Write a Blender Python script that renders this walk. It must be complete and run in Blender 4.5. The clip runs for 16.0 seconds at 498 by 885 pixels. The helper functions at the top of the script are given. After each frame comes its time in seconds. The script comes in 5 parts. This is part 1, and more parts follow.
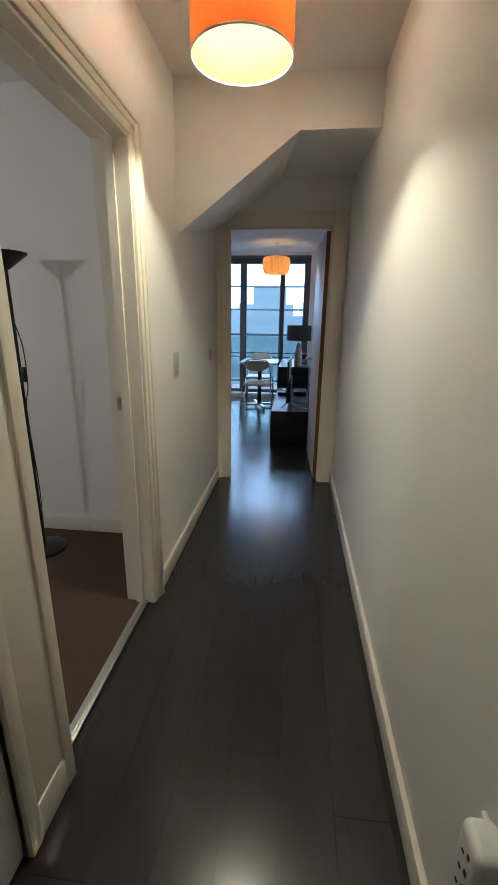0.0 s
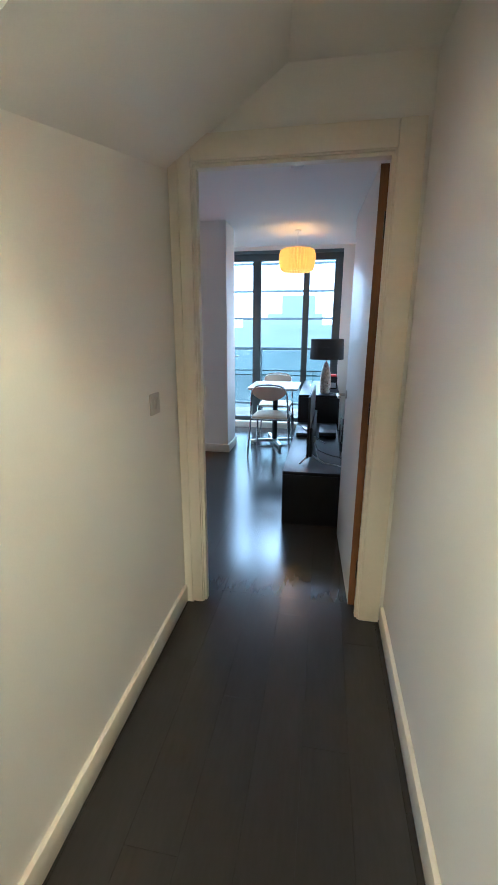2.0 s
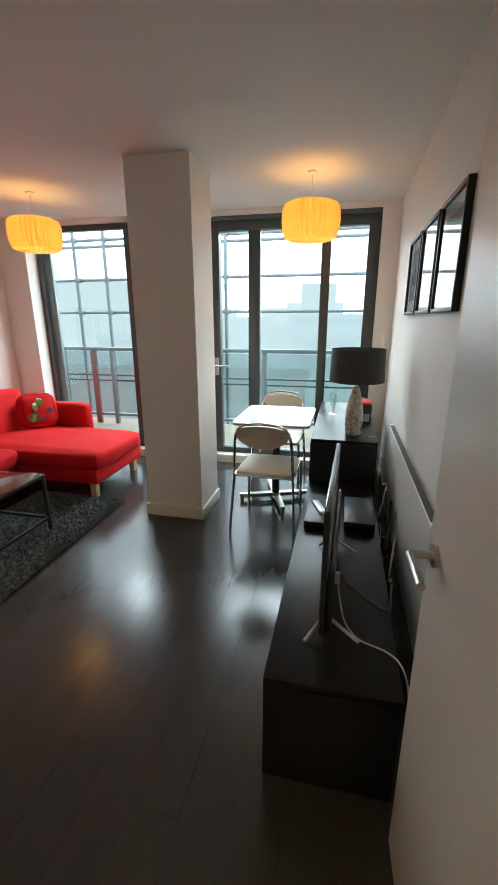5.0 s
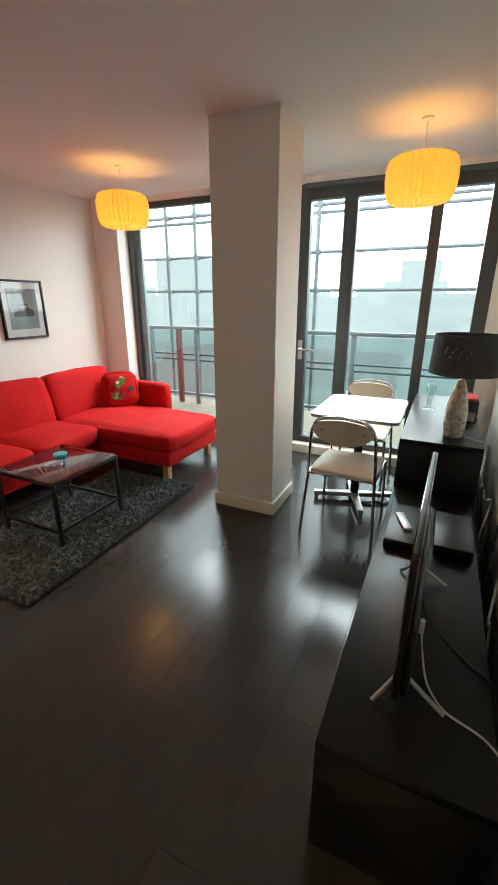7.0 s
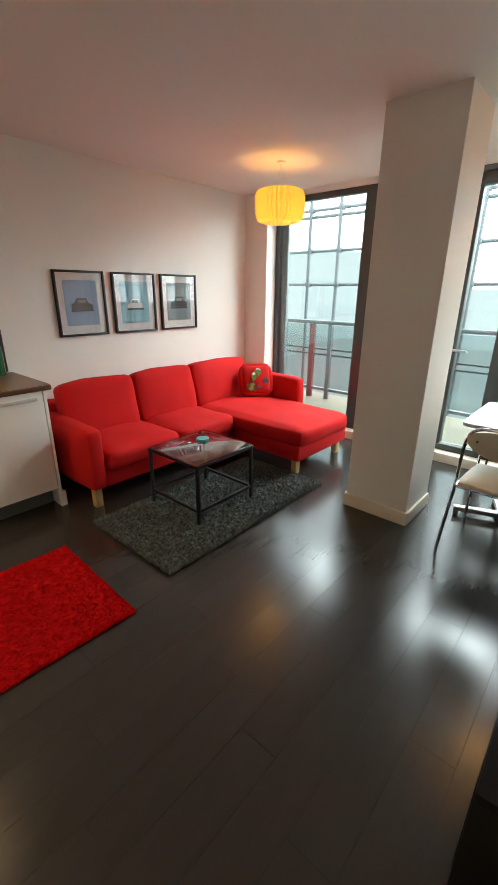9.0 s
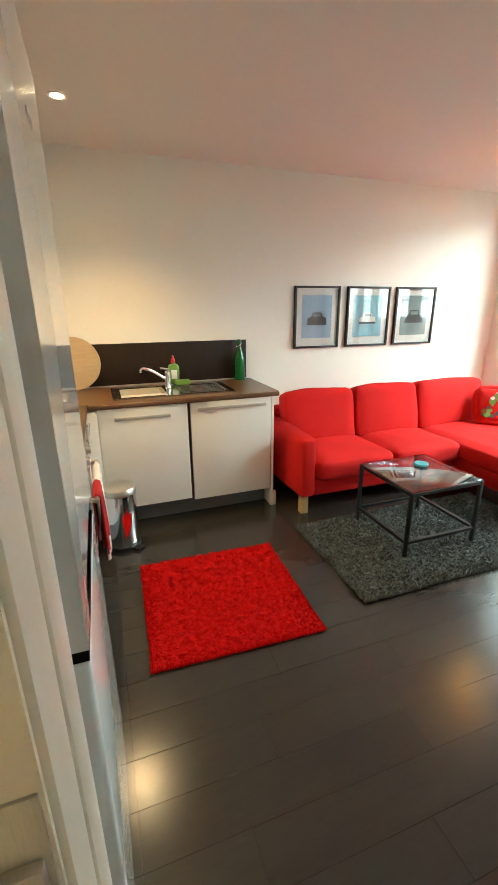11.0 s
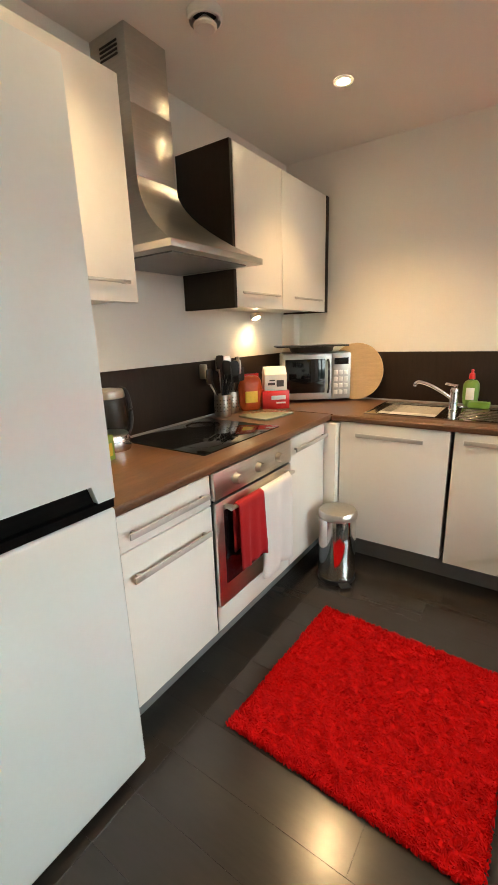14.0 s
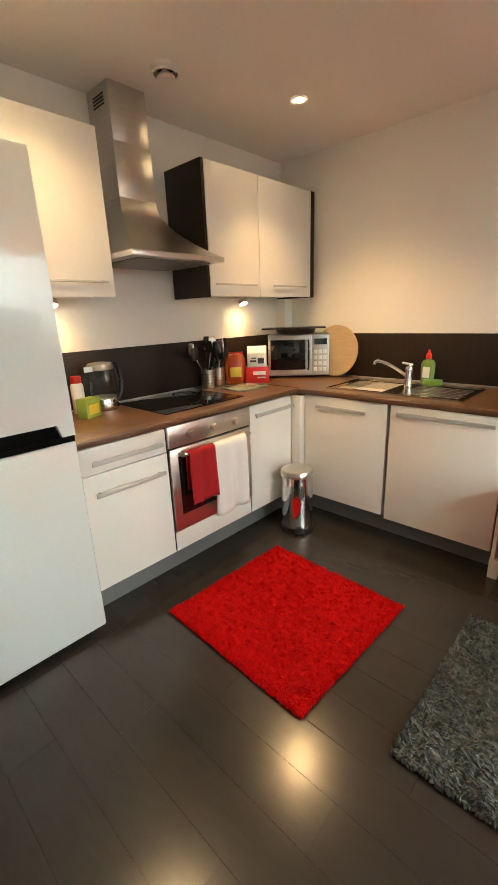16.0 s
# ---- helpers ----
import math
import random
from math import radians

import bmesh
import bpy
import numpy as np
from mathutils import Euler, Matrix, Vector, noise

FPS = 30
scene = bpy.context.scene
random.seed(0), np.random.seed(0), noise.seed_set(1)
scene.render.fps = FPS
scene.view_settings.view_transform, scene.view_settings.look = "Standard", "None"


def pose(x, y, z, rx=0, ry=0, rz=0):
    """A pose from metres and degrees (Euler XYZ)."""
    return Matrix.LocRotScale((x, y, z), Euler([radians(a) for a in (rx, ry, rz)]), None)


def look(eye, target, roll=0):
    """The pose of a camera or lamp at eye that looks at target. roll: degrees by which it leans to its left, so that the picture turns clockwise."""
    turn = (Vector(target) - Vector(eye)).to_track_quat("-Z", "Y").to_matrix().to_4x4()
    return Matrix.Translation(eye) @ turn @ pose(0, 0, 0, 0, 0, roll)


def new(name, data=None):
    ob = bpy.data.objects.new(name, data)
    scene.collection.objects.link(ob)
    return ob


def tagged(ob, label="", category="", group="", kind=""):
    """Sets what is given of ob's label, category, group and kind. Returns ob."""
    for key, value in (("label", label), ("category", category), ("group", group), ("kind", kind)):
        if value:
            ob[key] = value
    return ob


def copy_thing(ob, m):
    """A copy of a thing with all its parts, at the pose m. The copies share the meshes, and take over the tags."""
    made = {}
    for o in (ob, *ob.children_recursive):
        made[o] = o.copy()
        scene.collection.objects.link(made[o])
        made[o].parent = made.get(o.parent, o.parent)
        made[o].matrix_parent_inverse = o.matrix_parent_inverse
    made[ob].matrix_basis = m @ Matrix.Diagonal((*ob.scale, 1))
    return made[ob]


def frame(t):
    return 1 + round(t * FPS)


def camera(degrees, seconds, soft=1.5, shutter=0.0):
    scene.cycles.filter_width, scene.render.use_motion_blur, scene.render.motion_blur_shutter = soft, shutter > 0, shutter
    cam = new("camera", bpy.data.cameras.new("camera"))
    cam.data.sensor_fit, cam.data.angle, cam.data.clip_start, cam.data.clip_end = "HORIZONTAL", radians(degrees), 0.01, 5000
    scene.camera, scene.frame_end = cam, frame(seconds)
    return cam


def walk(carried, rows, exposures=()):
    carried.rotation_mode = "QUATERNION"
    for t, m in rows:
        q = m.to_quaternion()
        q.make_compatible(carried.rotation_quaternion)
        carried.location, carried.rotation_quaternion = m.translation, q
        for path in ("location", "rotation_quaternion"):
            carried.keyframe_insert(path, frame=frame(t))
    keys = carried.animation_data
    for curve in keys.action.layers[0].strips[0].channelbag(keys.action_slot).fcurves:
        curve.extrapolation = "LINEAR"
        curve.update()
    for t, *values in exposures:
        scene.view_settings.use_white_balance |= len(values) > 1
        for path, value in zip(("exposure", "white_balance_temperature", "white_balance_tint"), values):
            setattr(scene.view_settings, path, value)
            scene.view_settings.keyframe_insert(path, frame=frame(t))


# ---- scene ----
cam = camera(62.4, 16.0)
PATH = [
    (0, (0.238, 0.036, 1.347), (0.033, 1.943, 0.782), 0.8),
    (0.5, (0.23, 0.477, 1.379), (0.022, 2.382, 0.805), 1.1),
    (1, (0.216, 0.881, 1.383), (-0.015, 2.787, 0.824), 0.8),
    (1.5, (0.222, 1.272, 1.367), (-0.072, 3.175, 0.827), 0.5),
    (2, (0.257, 1.647, 1.385), (-0.084, 3.546, 0.86), 0.2),
    (2.5, (0.263, 2.006, 1.387), (-0.119, 3.899, 0.868), -0.1),
    (3, (0.256, 2.339, 1.415), (-0.121, 4.236, 0.904), -1.0),
    (3.2, (0.267, 2.479, 1.411), (-0.138, 4.372, 0.909), -1.0),
    (5.3, (0.182, 3.542, 1.489), (-0.256, 5.406, 0.912), 0.3),
    (5.5, (0.206, 3.598, 1.469), (-0.267, 5.454, 0.894), 0.3),
    (6, (0.196, 3.681, 1.459), (-0.365, 5.502, 0.85), 0.2),
    (6.5, (0.173, 3.707, 1.464), (-0.497, 5.481, 0.828), 0.1),
    (7, (0.157, 3.705, 1.478), (-0.636, 5.42, 0.822), 0.1),
    (7.5, (0.118, 3.686, 1.493), (-0.793, 5.336, 0.824), 0.2),
    (8, (0.075, 3.669, 1.5), (-0.951, 5.249, 0.827), 0.2),
    (8.2, (0.057, 3.66, 1.512), (-1.009, 5.21, 0.832), 0.3),
    (10.3, (-0.049, 3.595, 1.468), (-1.633, 4.622, 0.808), 0.3),
    (10.5, (-0.058, 3.59, 1.466), (-1.703, 4.523, 0.814), 0.2),
    (11, (-0.099, 3.616, 1.473), (-1.89, 4.25, 0.85), -0.4),
    (11.5, (-0.172, 3.692, 1.447), (-2.078, 3.95, 0.901), -0.4),
    (12, (-0.22, 3.826, 1.449), (-2.166, 3.633, 1.029), -0.3),
    (12.3, (-0.234, 3.955, 1.426), (-2.146, 3.493, 1.062), -0.6),
    (12.5, (-0.284, 4.032, 1.419), (-2.164, 3.448, 1.069), -0.9),
    (13, (-0.375, 4.206, 1.39), (-2.152, 3.357, 1.04), -1.8),
    (13.5, (-0.527, 4.327, 1.37), (-2.204, 3.314, 0.966), -1.9),
    (14, (-0.607, 4.437, 1.364), (-2.194, 3.331, 0.854), -1.9),
    (14.5, (-0.561, 4.632, 1.37), (-2.096, 3.492, 0.78), -1.9),
    (15, (-0.517, 4.834, 1.379), (-2.036, 3.694, 0.754), -2.0),
    (15.5, (-0.565, 4.992, 1.365), (-2.066, 3.818, 0.756), -2.5),
    (16, (-0.58, 5.139, 1.383), (-1.96, 3.819, 0.789), -2.2),
]
EXPOSURES = [
    (0.0, 0.85, 4400, 9),
    (1.0, 1.08, 4400, 9),
    (1.5, 1.35, 4350, 6),
    (2.5, 2.05, 4650, 5),
    (3.2, 1.9, 4900, 4),
    (5.5, 1.5, 6200, 7),
    (8.2, 1.7, 6400, 6),
    (10.5, 2.2, 6400, 0),
    (11.5, 2.75, 6150, -5),
    (12.5, 2.7, 6000, -3),
    (13.5, 2.55, 6350, 3),
    (16.0, 2.4, 7000, 6),
]
walk(cam, [(t, look(eye, target, roll)) for t, eye, target, roll in PATH], EXPOSURES)

# ---- world and sun: an overcast sky ----
SKY = 0.8
world = bpy.data.worlds.new("overcast_sky")
scene.world = world
world.use_nodes = True
wn = world.node_tree.nodes
sky = wn.new("ShaderNodeTexSky")
sky.sky_type = "NISHITA"
sky.sun_disc = False
sky.sun_elevation = radians(38)
sky.sun_rotation = radians(20)
sky.air_density, sky.dust_density = 1.0, 4.0
cloud = wn.new("ShaderNodeMix")
cloud.data_type = "RGBA"
cloud.inputs["Factor"].default_value = 0.85
scaled = wn.new("ShaderNodeVectorMath")
scaled.operation = "SCALE"
scaled.inputs["Scale"].default_value = 0.12
world.node_tree.links.new(sky.outputs["Color"], scaled.inputs[0])
world.node_tree.links.new(scaled.outputs[0], cloud.inputs["A"])
cloud.inputs["B"].default_value = (2.9, 3.05, 3.15, 1)
world.node_tree.links.new(cloud.outputs["Result"], wn["Background"].inputs["Color"])
wn["Background"].inputs["Strength"].default_value = SKY

sun = new("sun", bpy.data.lights.new("sun", "SUN"))
sun.data.energy, sun.data.angle, sun.data.color = 0.6, radians(25), (1, 0.97, 0.93)
sun.matrix_world = look((8, 30, 26), (0, 5, 0))


def lamp(name, kind, place, watts, colour, radius, target=None, cone=100):
    ob = new(name, bpy.data.lights.new(name, kind))
    ob.data.energy, ob.data.color, ob.data.shadow_soft_size = watts, colour, radius
    if target:
        ob.data.spot_size, ob.data.spot_blend = radians(cone), 1.0
        ob.matrix_world = look(place, target)
    else:
        ob.location = place
    return ob


WARM = (1.0, 0.54, 0.14)
lamp("hall_bulb", "POINT", (0.032, 1.6, 2.27), 27, (1.0, 0.74, 0.36), 0.03)
lamp("dining_bulb", "POINT", (-0.105, 6.73, 2.13), 1.6, WARM, 0.06)
lamp("sofa_bulb", "POINT", (-2.36, 6.70, 2.13), 1.6, WARM, 0.06)
lamp("kitchen_spot_lamp", "SPOT", (-2.726, 3.555, 2.45), 20, (1.0, 0.64, 0.31), 0.03, (-2.80, 3.90, 0), 100)
lamp("second_spot_lamp", "SPOT", (-1.35, 3.58, 2.45), 12, (1.0, 0.70, 0.38), 0.03, (-1.35, 3.75, 0), 118)
lamp("under_cabinet_lamp", "SPOT", (-2.88, 2.935, 1.445), 1.2, (1.0, 0.55, 0.18), 0.012, (-2.88, 2.90, 0.9), 120)
lamp("under_cabinet_lamp_two", "SPOT", (-1.49, 2.935, 1.445), 1.2, (1.0, 0.55, 0.18), 0.012, (-1.49, 2.90, 0.9), 120)
# unseen lamp without a fitting, added to light the bedroom from inside
lamp("bedroom_fill_lamp", "POINT", (-2.2, 0.4, 1.7), 13, (1.0, 0.78, 0.50), 0.08)


# area lamp added for the sky's light, outside the glazing and above the line of sight
sky_fill = new("sky_fill_lamp", bpy.data.lights.new("sky_fill_lamp", "AREA"))
sky_fill.data.shape, sky_fill.data.size, sky_fill.data.size_y = "RECTANGLE", 3.4, 1.1
sky_fill.data.energy, sky_fill.data.color = 95, (0.93, 0.97, 1.0)
sky_fill.matrix_world = look((-1.3, 8.45, 3.05), (-1.3, 4.6, 0.5))


# ---- materials ----
def material(name, colour, rough=0.5, metal=0.0, vary=0.08, scale=6.0, bump=0.0, bump_scale=60.0, stretch=(1, 1, 1), random_tint=0.0, coat=0.0, sheen=0.0, specular=0.5):
    m = bpy.data.materials.new(name)
    m.use_nodes = True
    n, l = m.node_tree.nodes, m.node_tree.links
    b = n["Principled BSDF"]
    b.inputs["Metallic"].default_value = metal
    b.inputs["Coat Weight"].default_value = coat
    b.inputs["Specular IOR Level"].default_value = specular
    b.inputs["Sheen Weight"].default_value = sheen
    tc, mp = n.new("ShaderNodeTexCoord"), n.new("ShaderNodeMapping")
    mp.inputs["Scale"].default_value = stretch
    l.new(tc.outputs["Object"], mp.inputs["Vector"])
    big, small = n.new("ShaderNodeTexNoise"), n.new("ShaderNodeTexNoise")
    big.inputs["Scale"].default_value, big.inputs["Detail"].default_value = scale, 5
    small.inputs["Scale"].default_value, small.inputs["Detail"].default_value = bump_scale, 4
    l.new(mp.outputs["Vector"], big.inputs["Vector"])
    l.new(mp.outputs["Vector"], small.inputs["Vector"])
    add = n.new("ShaderNodeMath")
    add.operation = "ADD"
    l.new(big.outputs["Fac"], add.inputs[0])
    l.new(small.outputs["Fac"], add.inputs[1])
    last = add.outputs[0]
    if random_tint:
        info, mul, more = n.new("ShaderNodeObjectInfo"), n.new("ShaderNodeMath"), n.new("ShaderNodeMath")
        mul.operation, more.operation = "MULTIPLY", "ADD"
        mul.inputs[1].default_value = random_tint
        l.new(info.outputs["Random"], mul.inputs[0])
        l.new(mul.outputs[0], more.inputs[0])
        l.new(last, more.inputs[1])
        last = more.outputs[0]
    ramp = n.new("ShaderNodeMapRange")
    ramp.inputs["From Min"].default_value, ramp.inputs["From Max"].default_value = 0.6, 1.4 + random_tint
    ramp.inputs["To Min"].default_value, ramp.inputs["To Max"].default_value = 1 - vary, 1 + vary
    l.new(last, ramp.inputs["Value"])
    tint = n.new("ShaderNodeVectorMath")
    tint.operation = "SCALE"
    tint.inputs[0].default_value = colour
    l.new(ramp.outputs[0], tint.inputs["Scale"])
    l.new(tint.outputs[0], b.inputs["Base Color"])
    rr = n.new("ShaderNodeMapRange")
    rr.inputs["To Min"].default_value, rr.inputs["To Max"].default_value = max(0.02, rough * 0.85), min(1, rough * 1.15)
    l.new(big.outputs["Fac"], rr.inputs["Value"])
    l.new(rr.outputs[0], b.inputs["Roughness"])
    if bump:
        bp = n.new("ShaderNodeBump")
        bp.inputs["Strength"].default_value, bp.inputs["Distance"].default_value = bump, 0.004
        l.new(small.outputs["Fac"], bp.inputs["Height"])
        l.new(bp.outputs[0], b.inputs["Normal"])
    return m


def glass(name, tint, gloss=1.0):
    m = bpy.data.materials.new(name)
    m.use_nodes = True
    n, l = m.node_tree.nodes, m.node_tree.links
    n.remove(n["Principled BSDF"])
    clear, shine, mix, fr = n.new("ShaderNodeBsdfTransparent"), n.new("ShaderNodeBsdfGlossy"), n.new("ShaderNodeMixShader"), n.new("ShaderNodeLayerWeight")
    clear.inputs["Color"].default_value = (*tint, 1)
    shine.inputs["Roughness"].default_value = 0.02
    fr.inputs["Blend"].default_value = 0.12
    gain = n.new("ShaderNodeMath")
    gain.operation = "MULTIPLY_ADD"
    gain.use_clamp = True
    gain.inputs[1].default_value, gain.inputs[2].default_value = 0.7, 0.022 * gloss
    l.new(fr.outputs["Facing"], gain.inputs[0])
    l.new(gain.outputs[0], mix.inputs["Fac"])
    l.new(clear.outputs[0], mix.inputs[1])
    l.new(shine.outputs[0], mix.inputs[2])
    l.new(mix.outputs[0], n["Material Output"].inputs["Surface"])
    return m


def glow(name, colour, strength):
    m = bpy.data.materials.new(name)
    m.use_nodes = True
    b = m.node_tree.nodes["Principled BSDF"]
    b.inputs["Base Color"].default_value = (*colour, 1)
    b.inputs["Emission Color"].default_value = (*colour, 1)
    b.inputs["Emission Strength"].default_value = strength
    return m


def shade_cloth(name, colour, through_colour, through_part=0.6):
    m = bpy.data.materials.new(name)
    m.use_nodes = True
    n, l = m.node_tree.nodes, m.node_tree.links
    n.remove(n["Principled BSDF"])
    d, t, mix = n.new("ShaderNodeBsdfDiffuse"), n.new("ShaderNodeBsdfTranslucent"), n.new("ShaderNodeMixShader")
    d.inputs["Color"].default_value, t.inputs["Color"].default_value = (*colour, 1), (*through_colour, 1)
    mix.inputs["Fac"].default_value = through_part
    l.new(d.outputs[0], mix.inputs[1])
    l.new(t.outputs[0], mix.inputs[2])
    l.new(mix.outputs[0], n["Material Output"].inputs["Surface"])
    return m


WALL = material("wall_paint", (0.82, 0.79, 0.74), 0.6, vary=0.025, scale=1.3, bump=0.05, bump_scale=180)
CEIL = material("ceiling_paint", (0.80, 0.77, 0.73), 0.8, vary=0.025, scale=0.9, bump=0.04, bump_scale=150)
TRIM = material("trim_gloss_paint", (0.77, 0.71, 0.60), 0.35, vary=0.03, scale=3, bump=0.03)
DOORPAINT = material("door_paint", (0.74, 0.72, 0.68), 0.4, vary=0.02, scale=2)
DOOREDGE = material("door_edge_wood", (0.20, 0.085, 0.025), 0.5, vary=0.3, scale=8, stretch=(6, 6, 0.6), bump=0.1)
PLANK = material("dark_laminate", (0.031, 0.0265, 0.024), 0.21, specular=0.52, vary=0.13, scale=3, bump_scale=14, stretch=(6, 0.9, 1), random_tint=0.4)
UNDER = material("floor_joint", (0.012, 0.010, 0.009), 0.7)
CARPET = material("brown_carpet", (0.075, 0.045, 0.026), 0.95, vary=0.25, scale=20, bump=0.8, bump_scale=400)
STRIP = material("aluminium_strip", (0.62, 0.61, 0.58), 0.35, 1.0, vary=0.1, stretch=(1, 8, 1))
FRAME = material("window_frame_grey", (0.065, 0.075, 0.075), 0.4, vary=0.1)
PANE = glass("window_glass", (0.95, 0.985, 0.98), 0.8)
PLASTIC = material("white_plastic", (0.76, 0.75, 0.72), 0.35, vary=0.02)
SWITCH = material("greyed_switch_plastic", (0.50, 0.48, 0.44), 0.35, vary=0.03)
STEEL = material("brushed_steel", (0.58, 0.55, 0.51), 0.3, 1.0, vary=0.1, scale=4, stretch=(1, 1, 30), bump=0.04)
SINKSTEEL = material("polished_sink_steel", (0.55, 0.53, 0.50), 0.14, 1.0, vary=0.08, scale=6)
GAPBLACK = material("matt_black_recess", (0.003, 0.003, 0.003), 0.8, specular=0.1)
GLASSBOARD = material("grey_green_glass_board", (0.24, 0.25, 0.19), 0.2, vary=0.15, scale=14)
CHROME = material("chrome", (0.75, 0.75, 0.76), 0.1, 1.0, vary=0.03)
CABINET = material("cream_cabinet_front", (0.78, 0.75, 0.70), 0.35, vary=0.015, scale=2)
WENGE = material("dark_wenge_panel", (0.024, 0.014, 0.010), 0.5, specular=0.25, vary=0.3, scale=6, stretch=(8, 8, 1), bump=0.05)
WORKTOP = material("walnut_worktop", (0.125, 0.060, 0.029), 0.30, vary=0.42, scale=5, stretch=(1.2, 9, 3), bump=0.05)
WORKTOP2 = material("walnut_worktop_crosswise", (0.125, 0.060, 0.029), 0.30, vary=0.42, scale=5, stretch=(9, 1.2, 3), bump=0.05)
PLINTH = material("grey_plinth", (0.16, 0.16, 0.16), 0.4, vary=0.08)
BLACKGLASS = material("black_glass", (0.006, 0.006, 0.007), 0.06, vary=0.02)
BLACK = material("black_plastic", (0.012, 0.012, 0.013), 0.4, vary=0.15)
BLACKWOOD = material("black_brown_veneer", (0.008, 0.0072, 0.007), 0.34, specular=0.28, vary=0.25, scale=5, stretch=(9, 1, 1), bump=0.05)
BLACKSTEEL = material("black_painted_steel", (0.012, 0.012, 0.014), 0.35, vary=0.1)
FRIDGE = material("white_fridge_enamel", (0.76, 0.80, 0.79), 0.14, vary=0.015, scale=1.5, coat=0.5)
REDCLOTH = material("red_sofa_fabric", (0.52, 0.009, 0.010), 0.9, vary=0.14, scale=5, bump=0.35, bump_scale=320, specular=0.2)
REDPILE = material("red_shag_pile", (0.54, 0.007, 0.009), 0.85, vary=0.2, scale=60, specular=0.05)
GREYPILE = material("grey_shag_pile", (0.12, 0.135, 0.135), 0.9, vary=0.75, scale=38, specular=0.2)
REDTOWEL = material("red_towel", (0.36, 0.006, 0.010), 0.95, vary=0.15, bump=0.5, bump_scale=350)
WHITETOWEL = material("white_towel", (0.78, 0.76, 0.74), 0.95, vary=0.05, bump=0.5, bump_scale=350)
BIRCH = material("birch_leg", (0.55, 0.36, 0.16), 0.5, vary=0.15, scale=10, stretch=(6, 6, 1))
PALEWOOD = material("pale_round_board", (0.56, 0.40, 0.23), 0.55, vary=0.12, scale=8, stretch=(1, 1, 8))
CREAM = material("cream_vinyl", (0.68, 0.58, 0.44), 0.45, vary=0.05, bump=0.1, bump_scale=200)
WHITETOP = material("white_laminate_top", (0.76, 0.78, 0.76), 0.2, vary=0.02)
PLEAT = shade_cloth("pleated_yellow_shade", (0.84, 0.57, 0.22), (0.92, 0.60, 0.22), 0.55)
ORANGE = shade_cloth("orange_drum_shade", (0.70, 0.22, 0.015), (0.70, 0.20, 0.008), 0.45)
SHADEIN = shade_cloth("pale_shade_lining", (0.07, 0.06, 0.028), (0.9, 0.6, 0.2), 0.12)
BULB = glow("glowing_bulb", (1.0, 0.85, 0.55), 25)
SPOTGLOW = glow("glowing_spot", (1.0, 0.78, 0.45), 30)
CHARCOAL = material("charcoal_shade_fabric", (0.065, 0.06, 0.058), 0.8, vary=0.25, scale=30, bump=0.4, bump_scale=150)
CERAMIC = material("mottled_ceramic", (0.55, 0.47, 0.38), 0.25, vary=0.6, scale=28, bump=0.3, bump_scale=40)
SHELL = material("brown_shell_fleck", (0.22, 0.10, 0.06), 0.3, vary=0.4, scale=40)
PAPER = material("white_paper", (0.74, 0.73, 0.71), 0.6, vary=0.02)
BLUEPRINT_A = material("dusty_blue_print", (0.30, 0.42, 0.60), 0.5, vary=0.05)
BLUEPRINT_B = material("sky_blue_print", (0.30, 0.55, 0.66), 0.5, vary=0.05)
GREYPRINT = material("grey_print", (0.22, 0.27, 0.28), 0.5, vary=0.2, scale=10)
DARKINK = material("dark_ink", (0.06, 0.055, 0.06), 0.5)
CLEAR = glass("clear_glass", (0.93, 0.96, 0.95), 1.0)
TABLEGLASS = glass("table_glass", (0.62, 0.65, 0.65), 6.0)
TVBACK = material("grey_tv_back", (0.24, 0.245, 0.25), 0.3, vary=0.1)
PICGLASS = glass("picture_glass", (0.97, 0.97, 0.97), 1.0)
GREENGLASS = material("green_bottle_glass", (0.012, 0.13, 0.035), 0.08, vary=0.2, coat=0.5)
GREEN = material("green_soap", (0.15, 0.28, 0.05), 0.3, vary=0.1)
REDPLASTIC = material("red_plastic", (0.60, 0.02, 0.02), 0.35, vary=0.1)
ORANGEBAG = material("orange_foil_bag", (0.50, 0.07, 0.012), 0.3, vary=0.2, bump=0.6, bump_scale=25)
YELLOW = material("yellow_card", (0.70, 0.45, 0.05), 0.5, vary=0.1)
LIME = material("lime_green_card", (0.27, 0.36, 0.06), 0.5, vary=0.15, scale=20)
JARBROWN = material("brown_jar", (0.20, 0.07, 0.03), 0.25, vary=0.2)
TEAL = material("teal_plastic", (0.05, 0.35, 0.40), 0.4, vary=0.1)
CABLEWHITE = material("white_cable", (0.65, 0.64, 0.60), 0.45)
SILVER = material("silver_plastic", (0.50, 0.51, 0.51), 0.35, 0.6, vary=0.05)
CONCRETE = material("balcony_concrete", (0.13, 0.12, 0.085), 0.8, vary=0.2, scale=4, bump=0.3)
GALV = material("galvanised_tube", (0.13, 0.15, 0.16), 0.6, 0.0, vary=0.2, scale=12)
RAIL = material("balcony_rail_grey", (0.10, 0.13, 0.14), 0.45, vary=0.1)
RUSTRED = material("red_oxide_post", (0.13, 0.045, 0.05), 0.6, vary=0.2)
FROST = glass("balustrade_glass", (0.74, 0.80, 0.80), 0.7)


